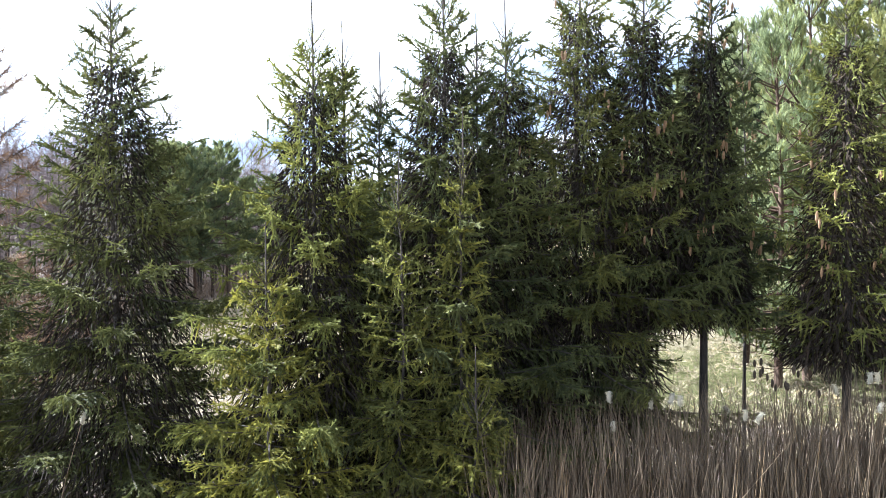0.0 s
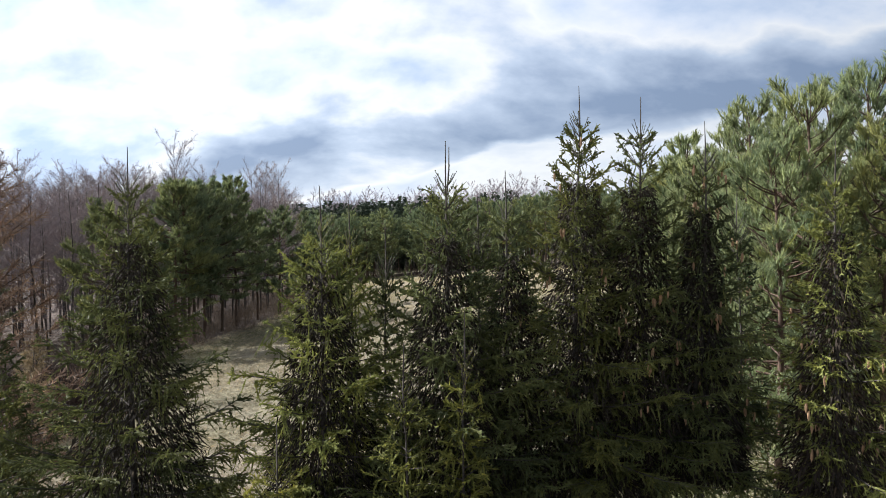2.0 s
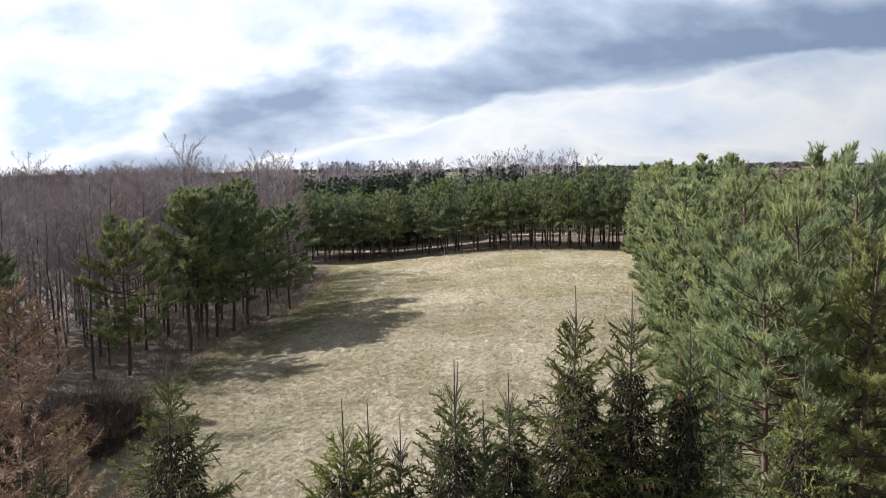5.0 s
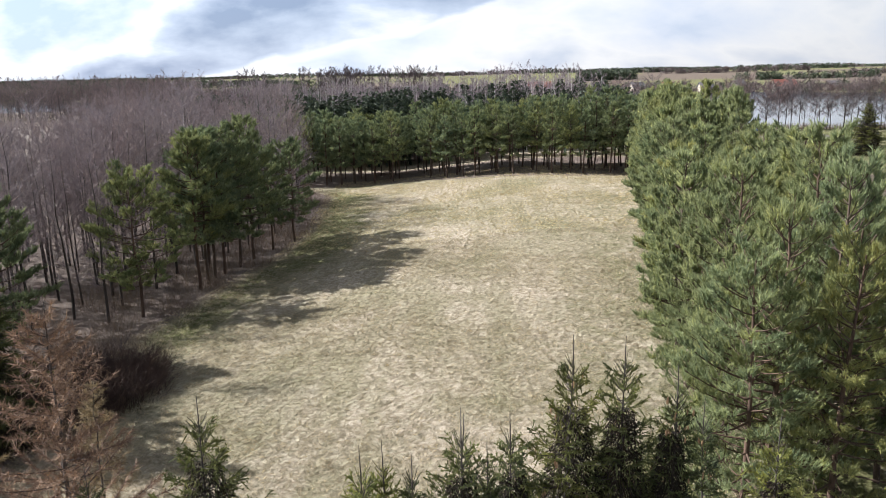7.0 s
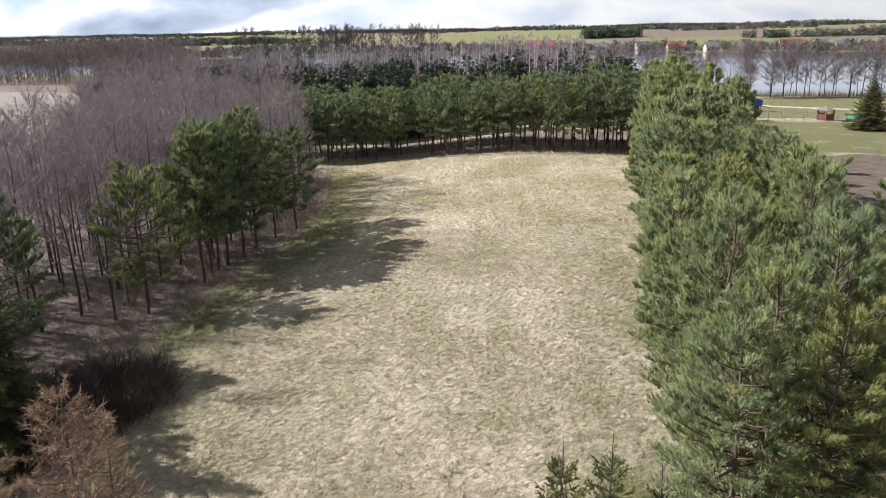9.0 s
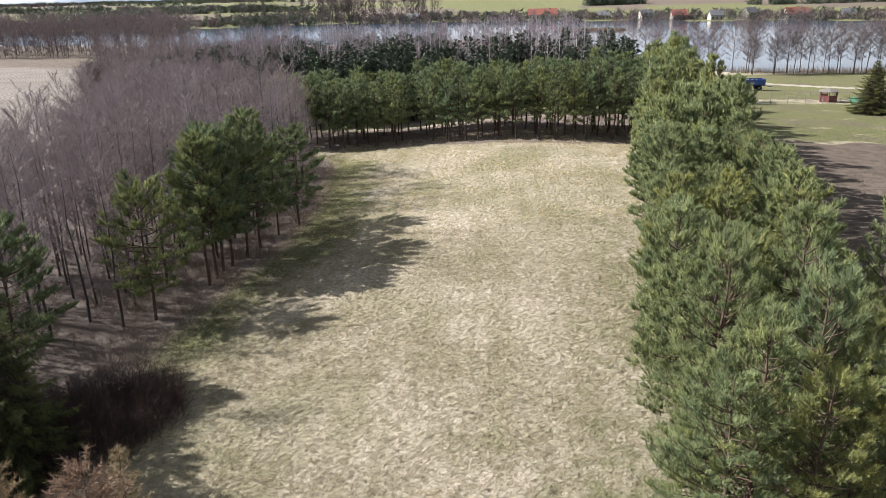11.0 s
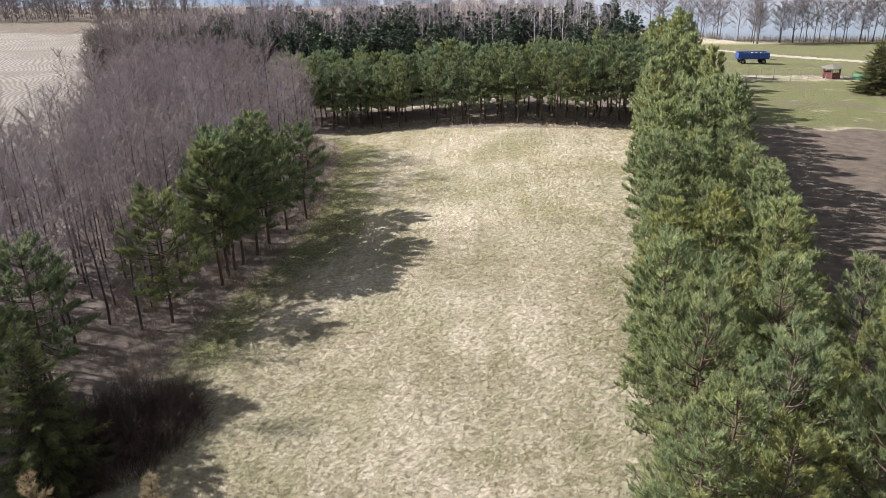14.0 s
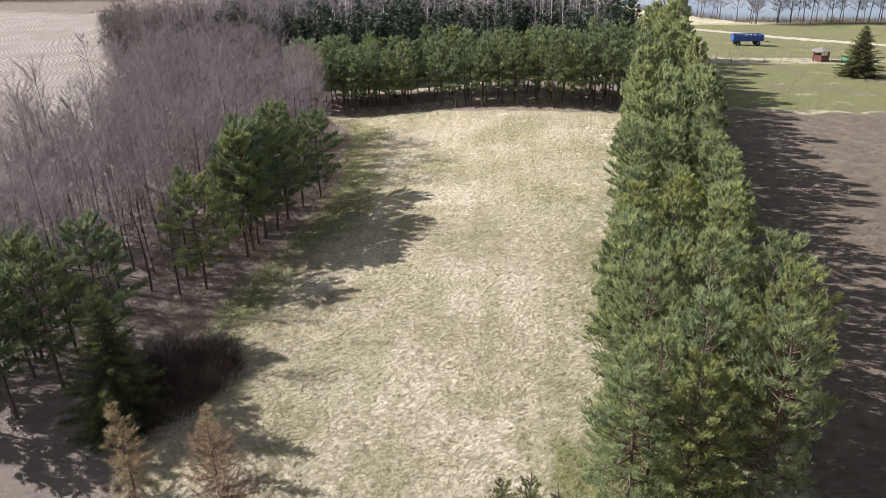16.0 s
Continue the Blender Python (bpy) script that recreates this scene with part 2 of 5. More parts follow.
    for key, value in (("Scale", 0.33), ("Distortion", 2.5), ("Detail", 4.0), ("Detail Scale", 1.2)):
        furrow.inputs[key].default_value = value
    turned = add("ShaderNodeMapping")
    turned.inputs["Rotation"].default_value = (0, 0, radians(-32))
    link(bend.outputs[0], turned.inputs[0])
    link(turned.outputs[0], furrow.inputs["Vector"])
    stubble = ramp(add, link, furrow.outputs["Fac"], (0.0, (0.19, 0.16, 0.14)), (0.4, (0.265, 0.23, 0.20)), (1.0, (0.33, 0.292, 0.255)))
    stubble = mixed(add, link, ramp(add, link, patch, (0.42, (0, 0, 0)), (0.62, (0.7, 0.7, 0.7))), stubble, (0.20, 0.165, 0.135))
    track = ramp(add, link, mid, (0.3, (0.40, 0.36, 0.28)), (0.7, (0.55, 0.50, 0.40)))
    turf = mixed(add, link, 1.0, turf, gap_shade, "MULTIPLY")
    base = turf
    for name, colour in (("green", green), ("litter", litter), ("stubble", stubble), ("soil", soil), ("track", track)):
        at = add("ShaderNodeAttribute", attribute_name=name)
        edge = add("ShaderNodeMath", operation="ADD")
        link(at.outputs["Fac"], edge.inputs[0])
        wob = add("ShaderNodeMath", operation="MULTIPLY_ADD")
        link(mid, wob.inputs[0])
        wob.inputs[1].default_value, wob.inputs[2].default_value = 0.9, -0.45
        link(wob.outputs[0], edge.inputs[1])
        fac = ramp(add, link, edge.outputs[0], (0.3, (0, 0, 0)), (0.7, (1, 1, 1)))
        base = mixed(add, link, fac, base, colour)
    base = mixed(add, link, 1.0, base, (0.85, 0.85, 0.85), "MULTIPLY")
    bsdf = add("ShaderNodeBsdfPrincipled")
    link(base, bsdf.inputs["Base Color"])
    bsdf.inputs["Roughness"].default_value = 0.9
    bsdf.inputs["Specular IOR Level"].default_value = 0.2
    bp = add("ShaderNodeBump")
    bp.inputs["Strength"].default_value, bp.inputs["Distance"].default_value = 1.0, 0.12
    hgt = add("ShaderNodeMath", operation="ADD")
    link(fibre, hgt.inputs[0])
    link(fine, hgt.inputs[1])
    link(hgt.outputs[0], bp.inputs["Height"])
    hump = add("ShaderNodeBump")
    hump.invert = True
    hump.inputs["Strength"].default_value, hump.inputs["Distance"].default_value = 0.5, 0.10
    link(cell.outputs["Distance"], hump.inputs["Height"])
    link(hump.outputs[0], bp.inputs["Normal"])
    link(bp.outputs[0], bsdf.inputs["Normal"])
    out = add("ShaderNodeOutputMaterial")
    link(bsdf.outputs[0], out.inputs[0])
    return mat


def water_mat():
    mat = bpy.data.materials.new("lake_water")
    mat.use_nodes = True
    add, link = nodes_of(mat.node_tree)
    co = add("ShaderNodeTexCoord")
    waves = noise_node(add, link, co.outputs["Object"], 0.8, 4.0, 0.6)
    bsdf = add("ShaderNodeBsdfPrincipled")
    bsdf.inputs["Base Color"].default_value = (0.05, 0.075, 0.11, 1)
    bsdf.inputs["Roughness"].default_value = 0.08
    bsdf.inputs["IOR"].default_value = 1.33
    bp = add("ShaderNodeBump")
    bp.inputs["Strength"].default_value, bp.inputs["Distance"].default_value = 0.14, 0.15
    link(waves, bp.inputs["Height"])
    link(bp.outputs[0], bsdf.inputs["Normal"])
    out = add("ShaderNodeOutputMaterial")
    link(bsdf.outputs[0], out.inputs[0])
    return mat


SPRUCE = needles("spruce_needles", (0.046, 0.062, 0.034), (0.165, 0.182, 0.070), (1.25, 1.12, 0.8), 0.32, 0.6)
# yellower needles, brightened as well for the spruces that stand in the sun
SPRUCE_SUNNY = needles("sunny_spruce_needles", (0.085, 0.100, 0.040), (0.30, 0.305, 0.085), (1.15, 1.08, 0.85), 0.4, 0.6)
# inner spruce twigs, blackened for the shade inside the crown
INNER_SHADE = needles("shade_dark_spruce_twigs", (0.022, 0.018, 0.014), (0.050, 0.040, 0.032), (1.1, 1.0, 1.0), 0.05, 0.85)
PINE = needles("pine_needles", (0.17, 0.215, 0.125), (0.42, 0.455, 0.245), (1.2, 1.06, 0.76), 0.52, 0.65)
PINE_BLUE = needles("blue_pine_needles", (0.12, 0.165, 0.108), (0.30, 0.345, 0.195), (1.22, 1.09, 0.8), 0.33, 0.65)
LARCH_PALE = needles("pale_larch_twigs", (0.24, 0.185, 0.12), (0.37, 0.30, 0.20), (1.0, 0.95, 0.9), 0.15, 0.8)
LARCH = needles("larch_twigs", (0.18, 0.115, 0.086), (0.345, 0.235, 0.172), (1.1, 1.05, 1.0), 0.1, 0.8)
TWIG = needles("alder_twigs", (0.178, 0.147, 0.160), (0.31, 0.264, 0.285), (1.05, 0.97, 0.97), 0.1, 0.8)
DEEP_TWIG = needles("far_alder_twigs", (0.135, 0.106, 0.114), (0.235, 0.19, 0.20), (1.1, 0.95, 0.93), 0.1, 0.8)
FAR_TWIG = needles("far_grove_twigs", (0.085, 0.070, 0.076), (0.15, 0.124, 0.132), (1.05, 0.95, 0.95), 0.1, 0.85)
BIRCH_TWIG = needles("birch_twigs", (0.20, 0.163, 0.188), (0.33, 0.28, 0.32), (1.05, 0.95, 0.95), 0.1, 0.8)
BUSH = needles("bush_twigs", (0.050, 0.034, 0.034), (0.092, 0.066, 0.060), (1.1, 1.0, 1.0), 0.05, 0.8)
BRAMBLE = needles("bramble_twigs", (0.125, 0.094, 0.078), (0.235, 0.185, 0.155), (1.1, 0.95, 0.85), 0.1, 0.8)
REED = needles("dry_reed", (0.135, 0.098, 0.072), (0.26, 0.205, 0.152), (1.1, 1.0, 0.9), 0.2, 0.7)
STRAW = needles("dry_grass", (0.34, 0.29, 0.20), (0.56, 0.49, 0.375), (1.0, 1.0, 0.9), 0.25, 0.8)
SEED = needles("seed_fluff", (0.55, 0.50, 0.42), (0.80, 0.76, 0.68), (1.0, 1.0, 0.95), 0.3, 0.9)
DARK_SEED = rough_mat("dry_seed_head", (0.035, 0.028, 0.02), (0.08, 0.06, 0.04), 30)
CONE = rough_mat("spruce_cone", (0.20, 0.115, 0.06), (0.38, 0.245, 0.14), 40, 0.7, 0.6, islands=0.25)
PINE_BARK = rough_mat("pine_bark", (0.05, 0.037, 0.030), (0.12, 0.085, 0.062), 9, 0.9, 0.8, (1, 1, 0.3), (1.2, 1.0, 0.9))
GREY_BARK = rough_mat("grey_bark", (0.040, 0.033, 0.030), (0.10, 0.085, 0.077), 9, 0.9, 0.6, (1, 1, 0.3))
BIRCH_BARK = rough_mat("birch_bark", (0.34, 0.32, 0.31), (0.70, 0.67, 0.65), 7, 0.8, 0.3, (1, 1, 2.0))
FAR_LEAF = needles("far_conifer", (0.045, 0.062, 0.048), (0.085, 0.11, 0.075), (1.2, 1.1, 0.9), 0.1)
GROUND = ground_mat()
WATER = water_mat()
RED_WOOD = rough_mat("red_stained_boards", (0.085, 0.024, 0.022), (0.15, 0.045, 0.038), 8, 0.7, 0.4, (1, 1, 0.2))
PALE_WOOD = rough_mat("weathered_boards", (0.36, 0.29, 0.23), (0.52, 0.45, 0.37), 8, 0.8, 0.4)
ROOFING = rough_mat("weathered_roof_felt", (0.12, 0.11, 0.095), (0.21, 0.19, 0.165), 6, 0.9, 0.4)
BLUE_PAINT = rough_mat("blue_trailer_paint", (0.014, 0.045, 0.20), (0.03, 0.08, 0.30), 5, 0.45, 0.1)
TYRE = rough_mat("tyre_rubber", (0.015, 0.015, 0.016), (0.035, 0.034, 0.033), 12, 0.85, 0.4)
STEEL = rough_mat("grey_steel", (0.22, 0.22, 0.23), (0.36, 0.36, 0.37), 10, 0.5, 0.1, metal=0.6)
WHITE_WRAP = rough_mat("white_bale_wrap", (0.62, 0.64, 0.66), (0.82, 0.83, 0.84), 5, 0.4, 0.3)
FENCE_WOOD = rough_mat("grey_fence_wood", (0.16, 0.14, 0.12), (0.32, 0.28, 0.24), 12, 0.9, 0.5)
GREEN_TARP = rough_mat("green_tarpaulin", (0.05, 0.16, 0.09), (0.09, 0.24, 0.14), 5, 0.5, 0.2)
PLASTER = rough_mat("house_plaster", (0.36, 0.34, 0.30), (0.52, 0.49, 0.44), 2, 0.9, 0.2, tint=(0.75, 0.65, 0.55))
RED_ROOF = rough_mat("red_roof_tiles", (0.20, 0.062, 0.045), (0.31, 0.11, 0.08), 4, 0.8, 0.4)
GREY_ROOF = rough_mat("grey_roof_sheet", (0.10, 0.10, 0.11), (0.19, 0.19, 0.20), 4, 0.7, 0.3)
PANE = rough_mat("dark_window_pane", (0.03, 0.04, 0.05), (0.06, 0.07, 0.08), 3, 0.12, 0.0)


# ---------------------------------------------------------------- mesh building
class Build:
    """Collects triangles and turns them into one mesh."""

    def __init__(self):
        self.v, self.f, self.n = [], [], 0

    def add(self, verts, faces):
        self.v.append(np.asarray(verts, float).reshape(-1, 3))
        self.f.append(np.asarray(faces, int).reshape(-1, 3) + self.n)
        self.n += len(self.v[-1])

    def mesh(self, name, material, smooth=False):
        me = bpy.data.meshes.new(name)
        v = np.concatenate(self.v) if self.v else np.zeros((0, 3))
        f = np.concatenate(self.f) if self.f else np.zeros((0, 3), int)
        me.vertices.add(len(v))
        me.vertices.foreach_set("co", v.astype(np.float32).ravel())
        me.loops.add(len(f) * 3)
        me.loops.foreach_set("vertex_index", f.astype(np.int32).ravel())
        me.polygons.add(len(f))
        me.polygons.foreach_set("loop_start", np.arange(0, len(f) * 3, 3, dtype=np.int32))
        me.polygons.foreach_set("use_smooth", np.full(len(f), smooth))
        me.update(calc_edges=True)
        me.materials.append(material)
        return me

    def tube(self, pts, radii, sides=5, cap=True):
        pts, radii = np.asarray(pts, float), np.asarray(radii, float)
        k = len(pts)
        tan = np.gradient(pts, axis=0)
        tan /= np.linalg.norm(tan, axis=1)[:, None] + 1e-9
        ref = np.where(np.abs(tan[:, 2:3]) < 0.9, [[0, 0, 1.0]], [[1.0, 0, 0]])
        a = np.cross(tan, ref)
        a /= np.linalg.norm(a, axis=1)[:, None] + 1e-9
        b = np.cross(tan, a)
        ang = np.linspace(0, 2 * np.pi, sides, endpoint=False)
        ring = pts[:, None] + radii[:, None, None] * (np.cos(ang)[None, :, None] * a[:, None] + np.sin(ang)[None, :, None] * b[:, None])
        i, j = np.meshgrid(np.arange(k - 1), np.arange(sides), indexing="ij")
        p, q = i * sides + j, i * sides + (j + 1) % sides
        faces = np.concatenate([np.stack([p, q, q + sides], -1).reshape(-1, 3), np.stack([p, q + sides, p + sides], -1).reshape(-1, 3)])
        self.add(ring.reshape(-1, 3), faces)
        if cap:
            base = np.arange(1, sides - 1)
            self.add(ring[-1], np.stack([np.zeros_like(base), base, base + 1], -1))

    def box(self, lo, hi, turn=0.0):
        lo, hi = np.asarray(lo, float), np.asarray(hi, float)
        c = np.array([[x, y, z] for x in (lo[0], hi[0]) for y in (lo[1], hi[1]) for z in (lo[2], hi[2])])
        if turn:
            ca, sa = math.cos(turn), math.sin(turn)
            c = c @ np.array([[ca, sa, 0], [-sa, ca, 0], [0, 0, 1]])
        quads = ((0, 1, 3, 2), (4, 6, 7, 5), (0, 4, 5, 1), (2, 3, 7, 6), (0, 2, 6, 4), (1, 5, 7, 3))
        self.add(c, [t for q in quads for t in ((q[0], q[1], q[2]), (q[0], q[2], q[3]))])


def unit(v):
    return v / (np.linalg.norm(v, axis=-1, keepdims=True) + 1e-9)


def across(rng, d):
    """A random direction square to each d."""
    return unit(np.cross(d, rng.normal(size=d.shape)))


def twigs(b, rng, start, end, width):
    """One thin pointed sliver for each twig."""
    start, end = np.asarray(start), np.asarray(end)
    side = across(rng, unit(end - start)) * np.asarray(width).reshape(-1, 1) * 0.5
    v = np.stack([start - side, start + side, end], 1)
    b.add(v.reshape(-1, 3), np.arange(len(v) * 3).reshape(-1, 3))


def sprays(b, rng, start, end, width, cross=2):
    """Flat pointed sprays, widest near the base, crossed about the twig."""
    start, end = np.asarray(start), np.asarray(end)
    d = unit(end - start)
    side = across(rng, d)
    for k in range(cross):
        s = (side if k == 0 else np.cross(d, side)) * np.asarray(width).reshape(-1, 1) * 0.5
        mid = start + (end - start) * 0.3
        v = np.stack([start, mid - s, mid + s, end], 1).reshape(-1, 3)
        q = np.arange(len(start))[:, None] * 4
        b.add(v, np.concatenate([q + [[0, 1, 2]], q + [[1, 3, 2]]]))


def brush(b, rng, start, end, step=0.03, needle=0.03, wide=0.02, round_=3):
    """Needled twigs: short needles set all round each one."""
    start, end = np.asarray(start), np.asarray(end)
    ln = np.linalg.norm(end - start, axis=1)
    n = np.maximum(2, (ln / step).astype(int)) * round_
    idx = np.repeat(np.arange(len(n)), n)
    s = rng.uniform(0, 1, len(idx))[:, None]
    ax = unit(end - start)[idx]
    p = start[idx] + (end - start)[idx] * s
    out = across(rng, ax)
    tip = p + (out * 0.75 + ax * 0.65) * needle * rng.uniform(0.7, 1.2, (len(idx), 1)) * (1.1 - 0.35 * s)
    half = ax * wide * 0.5
    v = np.stack([p - half, p + half, tip], 1)
    b.add(v.reshape(-1, 3), np.arange(len(v) * 3).reshape(-1, 3))


def part(name, data, parent, label=""):
    ob = new(name, data)
    ob.parent = parent
    if label:
        tagged(ob, label)
    return ob


# ---------------------------------------------------------------- ground
def smooth(a, b, x):
    t = np.clip((x - a) / (b - a), 0, 1)
    return t * t * (3 - 2 * t)


NEAR_X, NEAR_Y = [-900, -400, -200, -80, 0, 22, 40, 58, 100, 200, 400, 900], [560, 430, 352, 322, 330, 300, 205, 176, 170, 165, 160, 150]
FAR_X, FAR_Y = [-900, -400, -260, -150, 60, 180, 250, 500, 900], [640, 520, 520, 560, 552, 470, 450, 400, 360]
LAKE = -0.8


def lumps(x, y, seed, size):
    """Cheap smooth noise from a few crossed waves."""
    r = np.random.default_rng(seed)
    z = np.zeros(np.broadcast(x, y).shape)
    for _ in range(7):
        a, k, p = r.uniform(0, math.pi), r.uniform(0.6, 1.7) / size, r.uniform(0, 6.28)
        z = z + np.sin((np.cos(a) * x + np.sin(a) * y) * k * 6.28 + p)
    return z / 4.0


def height(x, y):
    x, y = np.asarray(x, float), np.asarray(y, float)
    z = 2.1 - 0.1 * np.log1p(np.exp(np.clip((6 - x) / 1.5, -30, 30))) * 1.5
    z = np.maximum(z, -0.7 + 0.04 * np.minimum(z, 0))
    z = z - 0.5 * (1 - smooth(15, 31, y)) * smooth(-16, -4, x)
    z = z - 0.0185 * np.clip(y - 62, 0, 130)
    z = z - 0.3 * smooth(30, 60, x)
    z = z + 0.06 * lumps(x, y, 3, 14.0)
    z = np.maximum(z, LAKE + 0.4 + 0.1 * (z + 0.4))
    yn, yf = np.interp(x, NEAR_X, NEAR_Y), np.interp(x, FAR_X, FAR_Y)
    # down to the lake and up again beyond it
    shore = smooth(70, 0, yn - y)
    z = z * (1 - shore) + (LAKE + 0.25) * shore
    inside = np.minimum(y - yn, yf - y)
    beyond = np.maximum(y - yf, 0)
    far = LAKE + 0.3 + 15.0 * smooth(20, 900, beyond) + 3.0 * lumps(x, y, 9, 700.0) * smooth(60, 500, beyond)
    z = np.where(y > yf, far, z)
    return np.where(inside > 0, LAKE - 0.2 - np.minimum(inside * 0.06, 2.0), z)


def axis(parts):
    out = []
    for a, b, s in parts:
        out.append(np.arange(a, b, s))
    return np.concatenate(out)


def grow(start, end, first, rate=1.13):
    vals, s, v = [], first, start
    while abs(v) < end:
        vals.append(v)
        v += s if start > 0 else -s
        s *= rate
    vals.append(end if start > 0 else -end)
    return np.array(vals)


def belt_left(y):
    return np.interp(y, [14, 23, 39, 70, 82, 112], [5.5, 6.3, 9.7, 15.3, 17.7, 22.5])


def belt_right(y):
    return np.interp(y, [14, 17, 26, 39, 54, 81, 112], [12.7, 13.2, 14.8, 17.4, 20.1, 24.6, 29.5])


def wood_edge(y):
    """The line where the open field meets the leaf litter of the wood on its west side."""
    return np.interp(y, [-60, 10, 20, 27, 34, 40, 50, 60, 80, 100, 200, 320], [-18, -15, -14.5, -15.5, -16.5, -15.5, -13.5, -13.5, -16, -30, -40, -60])


def wood_west(y):
    return np.interp(y, [-60, 0, 45, 62, 100, 140, 200, 330], [-60, -50, -40, -39, -52, -75, -108, -150])


FRONT_X = [-27, -18, -13, -6.5, 0, 6, 12, 17, 22]
FRONT = [90, 90, 89.8, 89, 86, 83.5, 82.2, 81.2, 80.7]      # first trunks of the far wood, by x


def tussocks(x, y, size, seed):
    """Rounded grass hummocks: 1 at the crown of each, 0 in the gaps between them."""
    r = np.random.default_rng(seed)
    n = 512
    jx, jy, big = r.uniform(0, 1, (n, n)), r.uniform(0, 1, (n, n)), r.uniform(0.75, 1.15, (n, n))
    u, v = x / size, y / size
    iu, iv = np.floor(u).astype(int), np.floor(v).astype(int)
    best = np.full(x.shape, 9.0)
    for a in (-1, 0, 1):
        for b in (-1, 0, 1):
            p, q = (iu + a) % n, (iv + b) % n
            d = np.hypot(u - iu - a - jx[p, q], (v - iv - b - jy[p, q])) / big[p, q]
            best = np.minimum(best, d)
    return np.clip(1 - (best / 1.2) ** 2, 0.34, 1)


def make_ground():
    xs = np.concatenate([grow(-52.0, 3800, 1.2)[::-1], axis([(-50.8, -17, 0.7), (-17, 15, 0.11), (15, 70, 0.7)]), grow(70.0, 3800, 1.2)])
    ys = np.concatenate([grow(-14.0, 2500, 1.5)[::-1], axis([(-12.5, 14, 0.6), (14, 50, 0.11), (50, 56, 0.16), (56, 92, 0.2), (92, 100, 0.4), (100, 180, 1.0)]), grow(180.0, 4300, 1.6)])
    x, y = np.meshgrid(xs, ys, indexing="ij")
    z = height(x, y)
    r = np.random.default_rng(5)
    # grass hummocks on the open meadow
    open_ = smooth(0, 1.5, x - wood_edge(y)) * smooth(0, 2, belt_left(y) + 2.5 - x) * smooth(102, 90, y) * smooth(8, 14, y)
    bumps = np.abs(lumps(x + 0.4 * lumps(x, y, 21, 1.6), y, 22, 2.3)) * 0.09
    warp = 0.12 * lumps(x, y, 61, 1.3)
    calm = 0.7 + 0.3 * smooth(-0.5, 0.6, lumps(x, y, 62, 16.0))
    clumps = tussocks(x + warp, y - 0.6 * warp, 0.36, 63) * 0.6 + 0.6 * tussocks(x, y + warp, 0.24, 64)
    pad = np.pad(clumps, 1, mode="edge")
    clumps = 0.4 * clumps + 0.15 * (pad[:-2, 1:-1] + pad[2:, 1:-1] + pad[1:-1, :-2] + pad[1:-1, 2:])
    z = z + open_ * (bumps * 0.25 + 0.24 * calm * clumps + r.uniform(-0.02, 0.02, z.shape)) - open_ * 0.19
    soil_ground = (1 - open_) * (np.abs(x) < 75) * (y < 180) * (y > -14)
    z = z + soil_ground * r.uniform(-0.03, 0.03, z.shape)
    nx, ny = x.shape
    i, j = np.meshgrid(np.arange(nx - 1), np.arange(ny - 1), indexing="ij")
    p = i * ny + j
    b = Build()
    b.add(np.stack([x, y, z], -1), np.concatenate([np.stack([p, p + ny, p + ny + 1], -1).reshape(-1, 3), np.stack([p, p + ny + 1, p + 1], -1).reshape(-1, 3)]))
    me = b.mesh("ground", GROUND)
    we, ww = wood_edge(y), wood_west(y)
    litter = smooth(1.0, -2.5, x - we) * smooth(-9, -4, x - ww) * smooth(345, 330, y)
    # litter under the far pines, run out into the field as their shade band
    litter = np.maximum(litter, smooth(-3.4, -1.8, y - np.interp(x, FRONT_X, FRONT) + 0.4 * lumps(x, y, 74, 5)) * smooth(104, 100, y) * smooth(-34, -28, x) * smooth(24, 20, x))
    litter = np.maximum(litter, smooth(112, 118, y) * smooth(20, 8, x) * 0.95 * smooth(340, 325, y) * smooth(-9, -4, x - ww))
    # ditch litter, which also darkens the ground for the shade of the trees
    litter = np.maximum(litter, smooth(13.5, 11.0, y + 0.5 * lumps(x, y, 35, 4)) * smooth(-2, 3, y) * smooth(16, 11, x))
    inbelt = smooth(0.5, 2.5, x - belt_left(y)) * smooth(-0.5, -2.5, x - belt_right(y)) * smooth(116, 112, y) * smooth(22, 26, y)
    litter = np.maximum(litter, inbelt)
    green = smooth(7.5, -0.5, x - we + 1.6 * lumps(x, y, 31, 9) + 0.8 * lumps(x, y, 32, 2.6)) * smooth(-4, 1.5, x - we) * smooth(27, 35, y) * smooth(94, 78, y) * 0.85
    green = np.maximum(green, 0.42 * smooth(-9, -1, x - belt_left(y)) * (y < 100) * (y > 12))
    green = np.maximum(green, smooth(-24, -16, x) * smooth(82, 88, y) * smooth(24, 18, x) * smooth(108, 96, y) * 0.5)
    green = np.maximum(green, 0.85 * smooth(2.5, 5, x) * smooth(14, 11, x) * smooth(9, 12, y) * smooth(24, 17, y))
    east = smooth(0.5, 2.0, x - belt_right(y))
    edge = 79.5 - 0.1 * (x - 32) + 1.6 * lumps(x, y, 72, 9) + 0.5 * lumps(x, y, 73, 2.5)
    pasture = east * smooth(-2.5, 2.5, y - edge) * smooth(172, 168, y)
    green = np.maximum(green, pasture * (0.86 + 0.2 * lumps(x, y, 33, 7) + 0.1 * lumps(x, y, 38, 2.2)))
    soil = east * smooth(1, -1, y - edge) * smooth(5, 12, y) * (0.9 + 0.12 * lumps(x, y, 34, 7))
    soil = np.maximum(soil, pasture * (0.34 + 0.2 * lumps(x, y, 71, 11)))
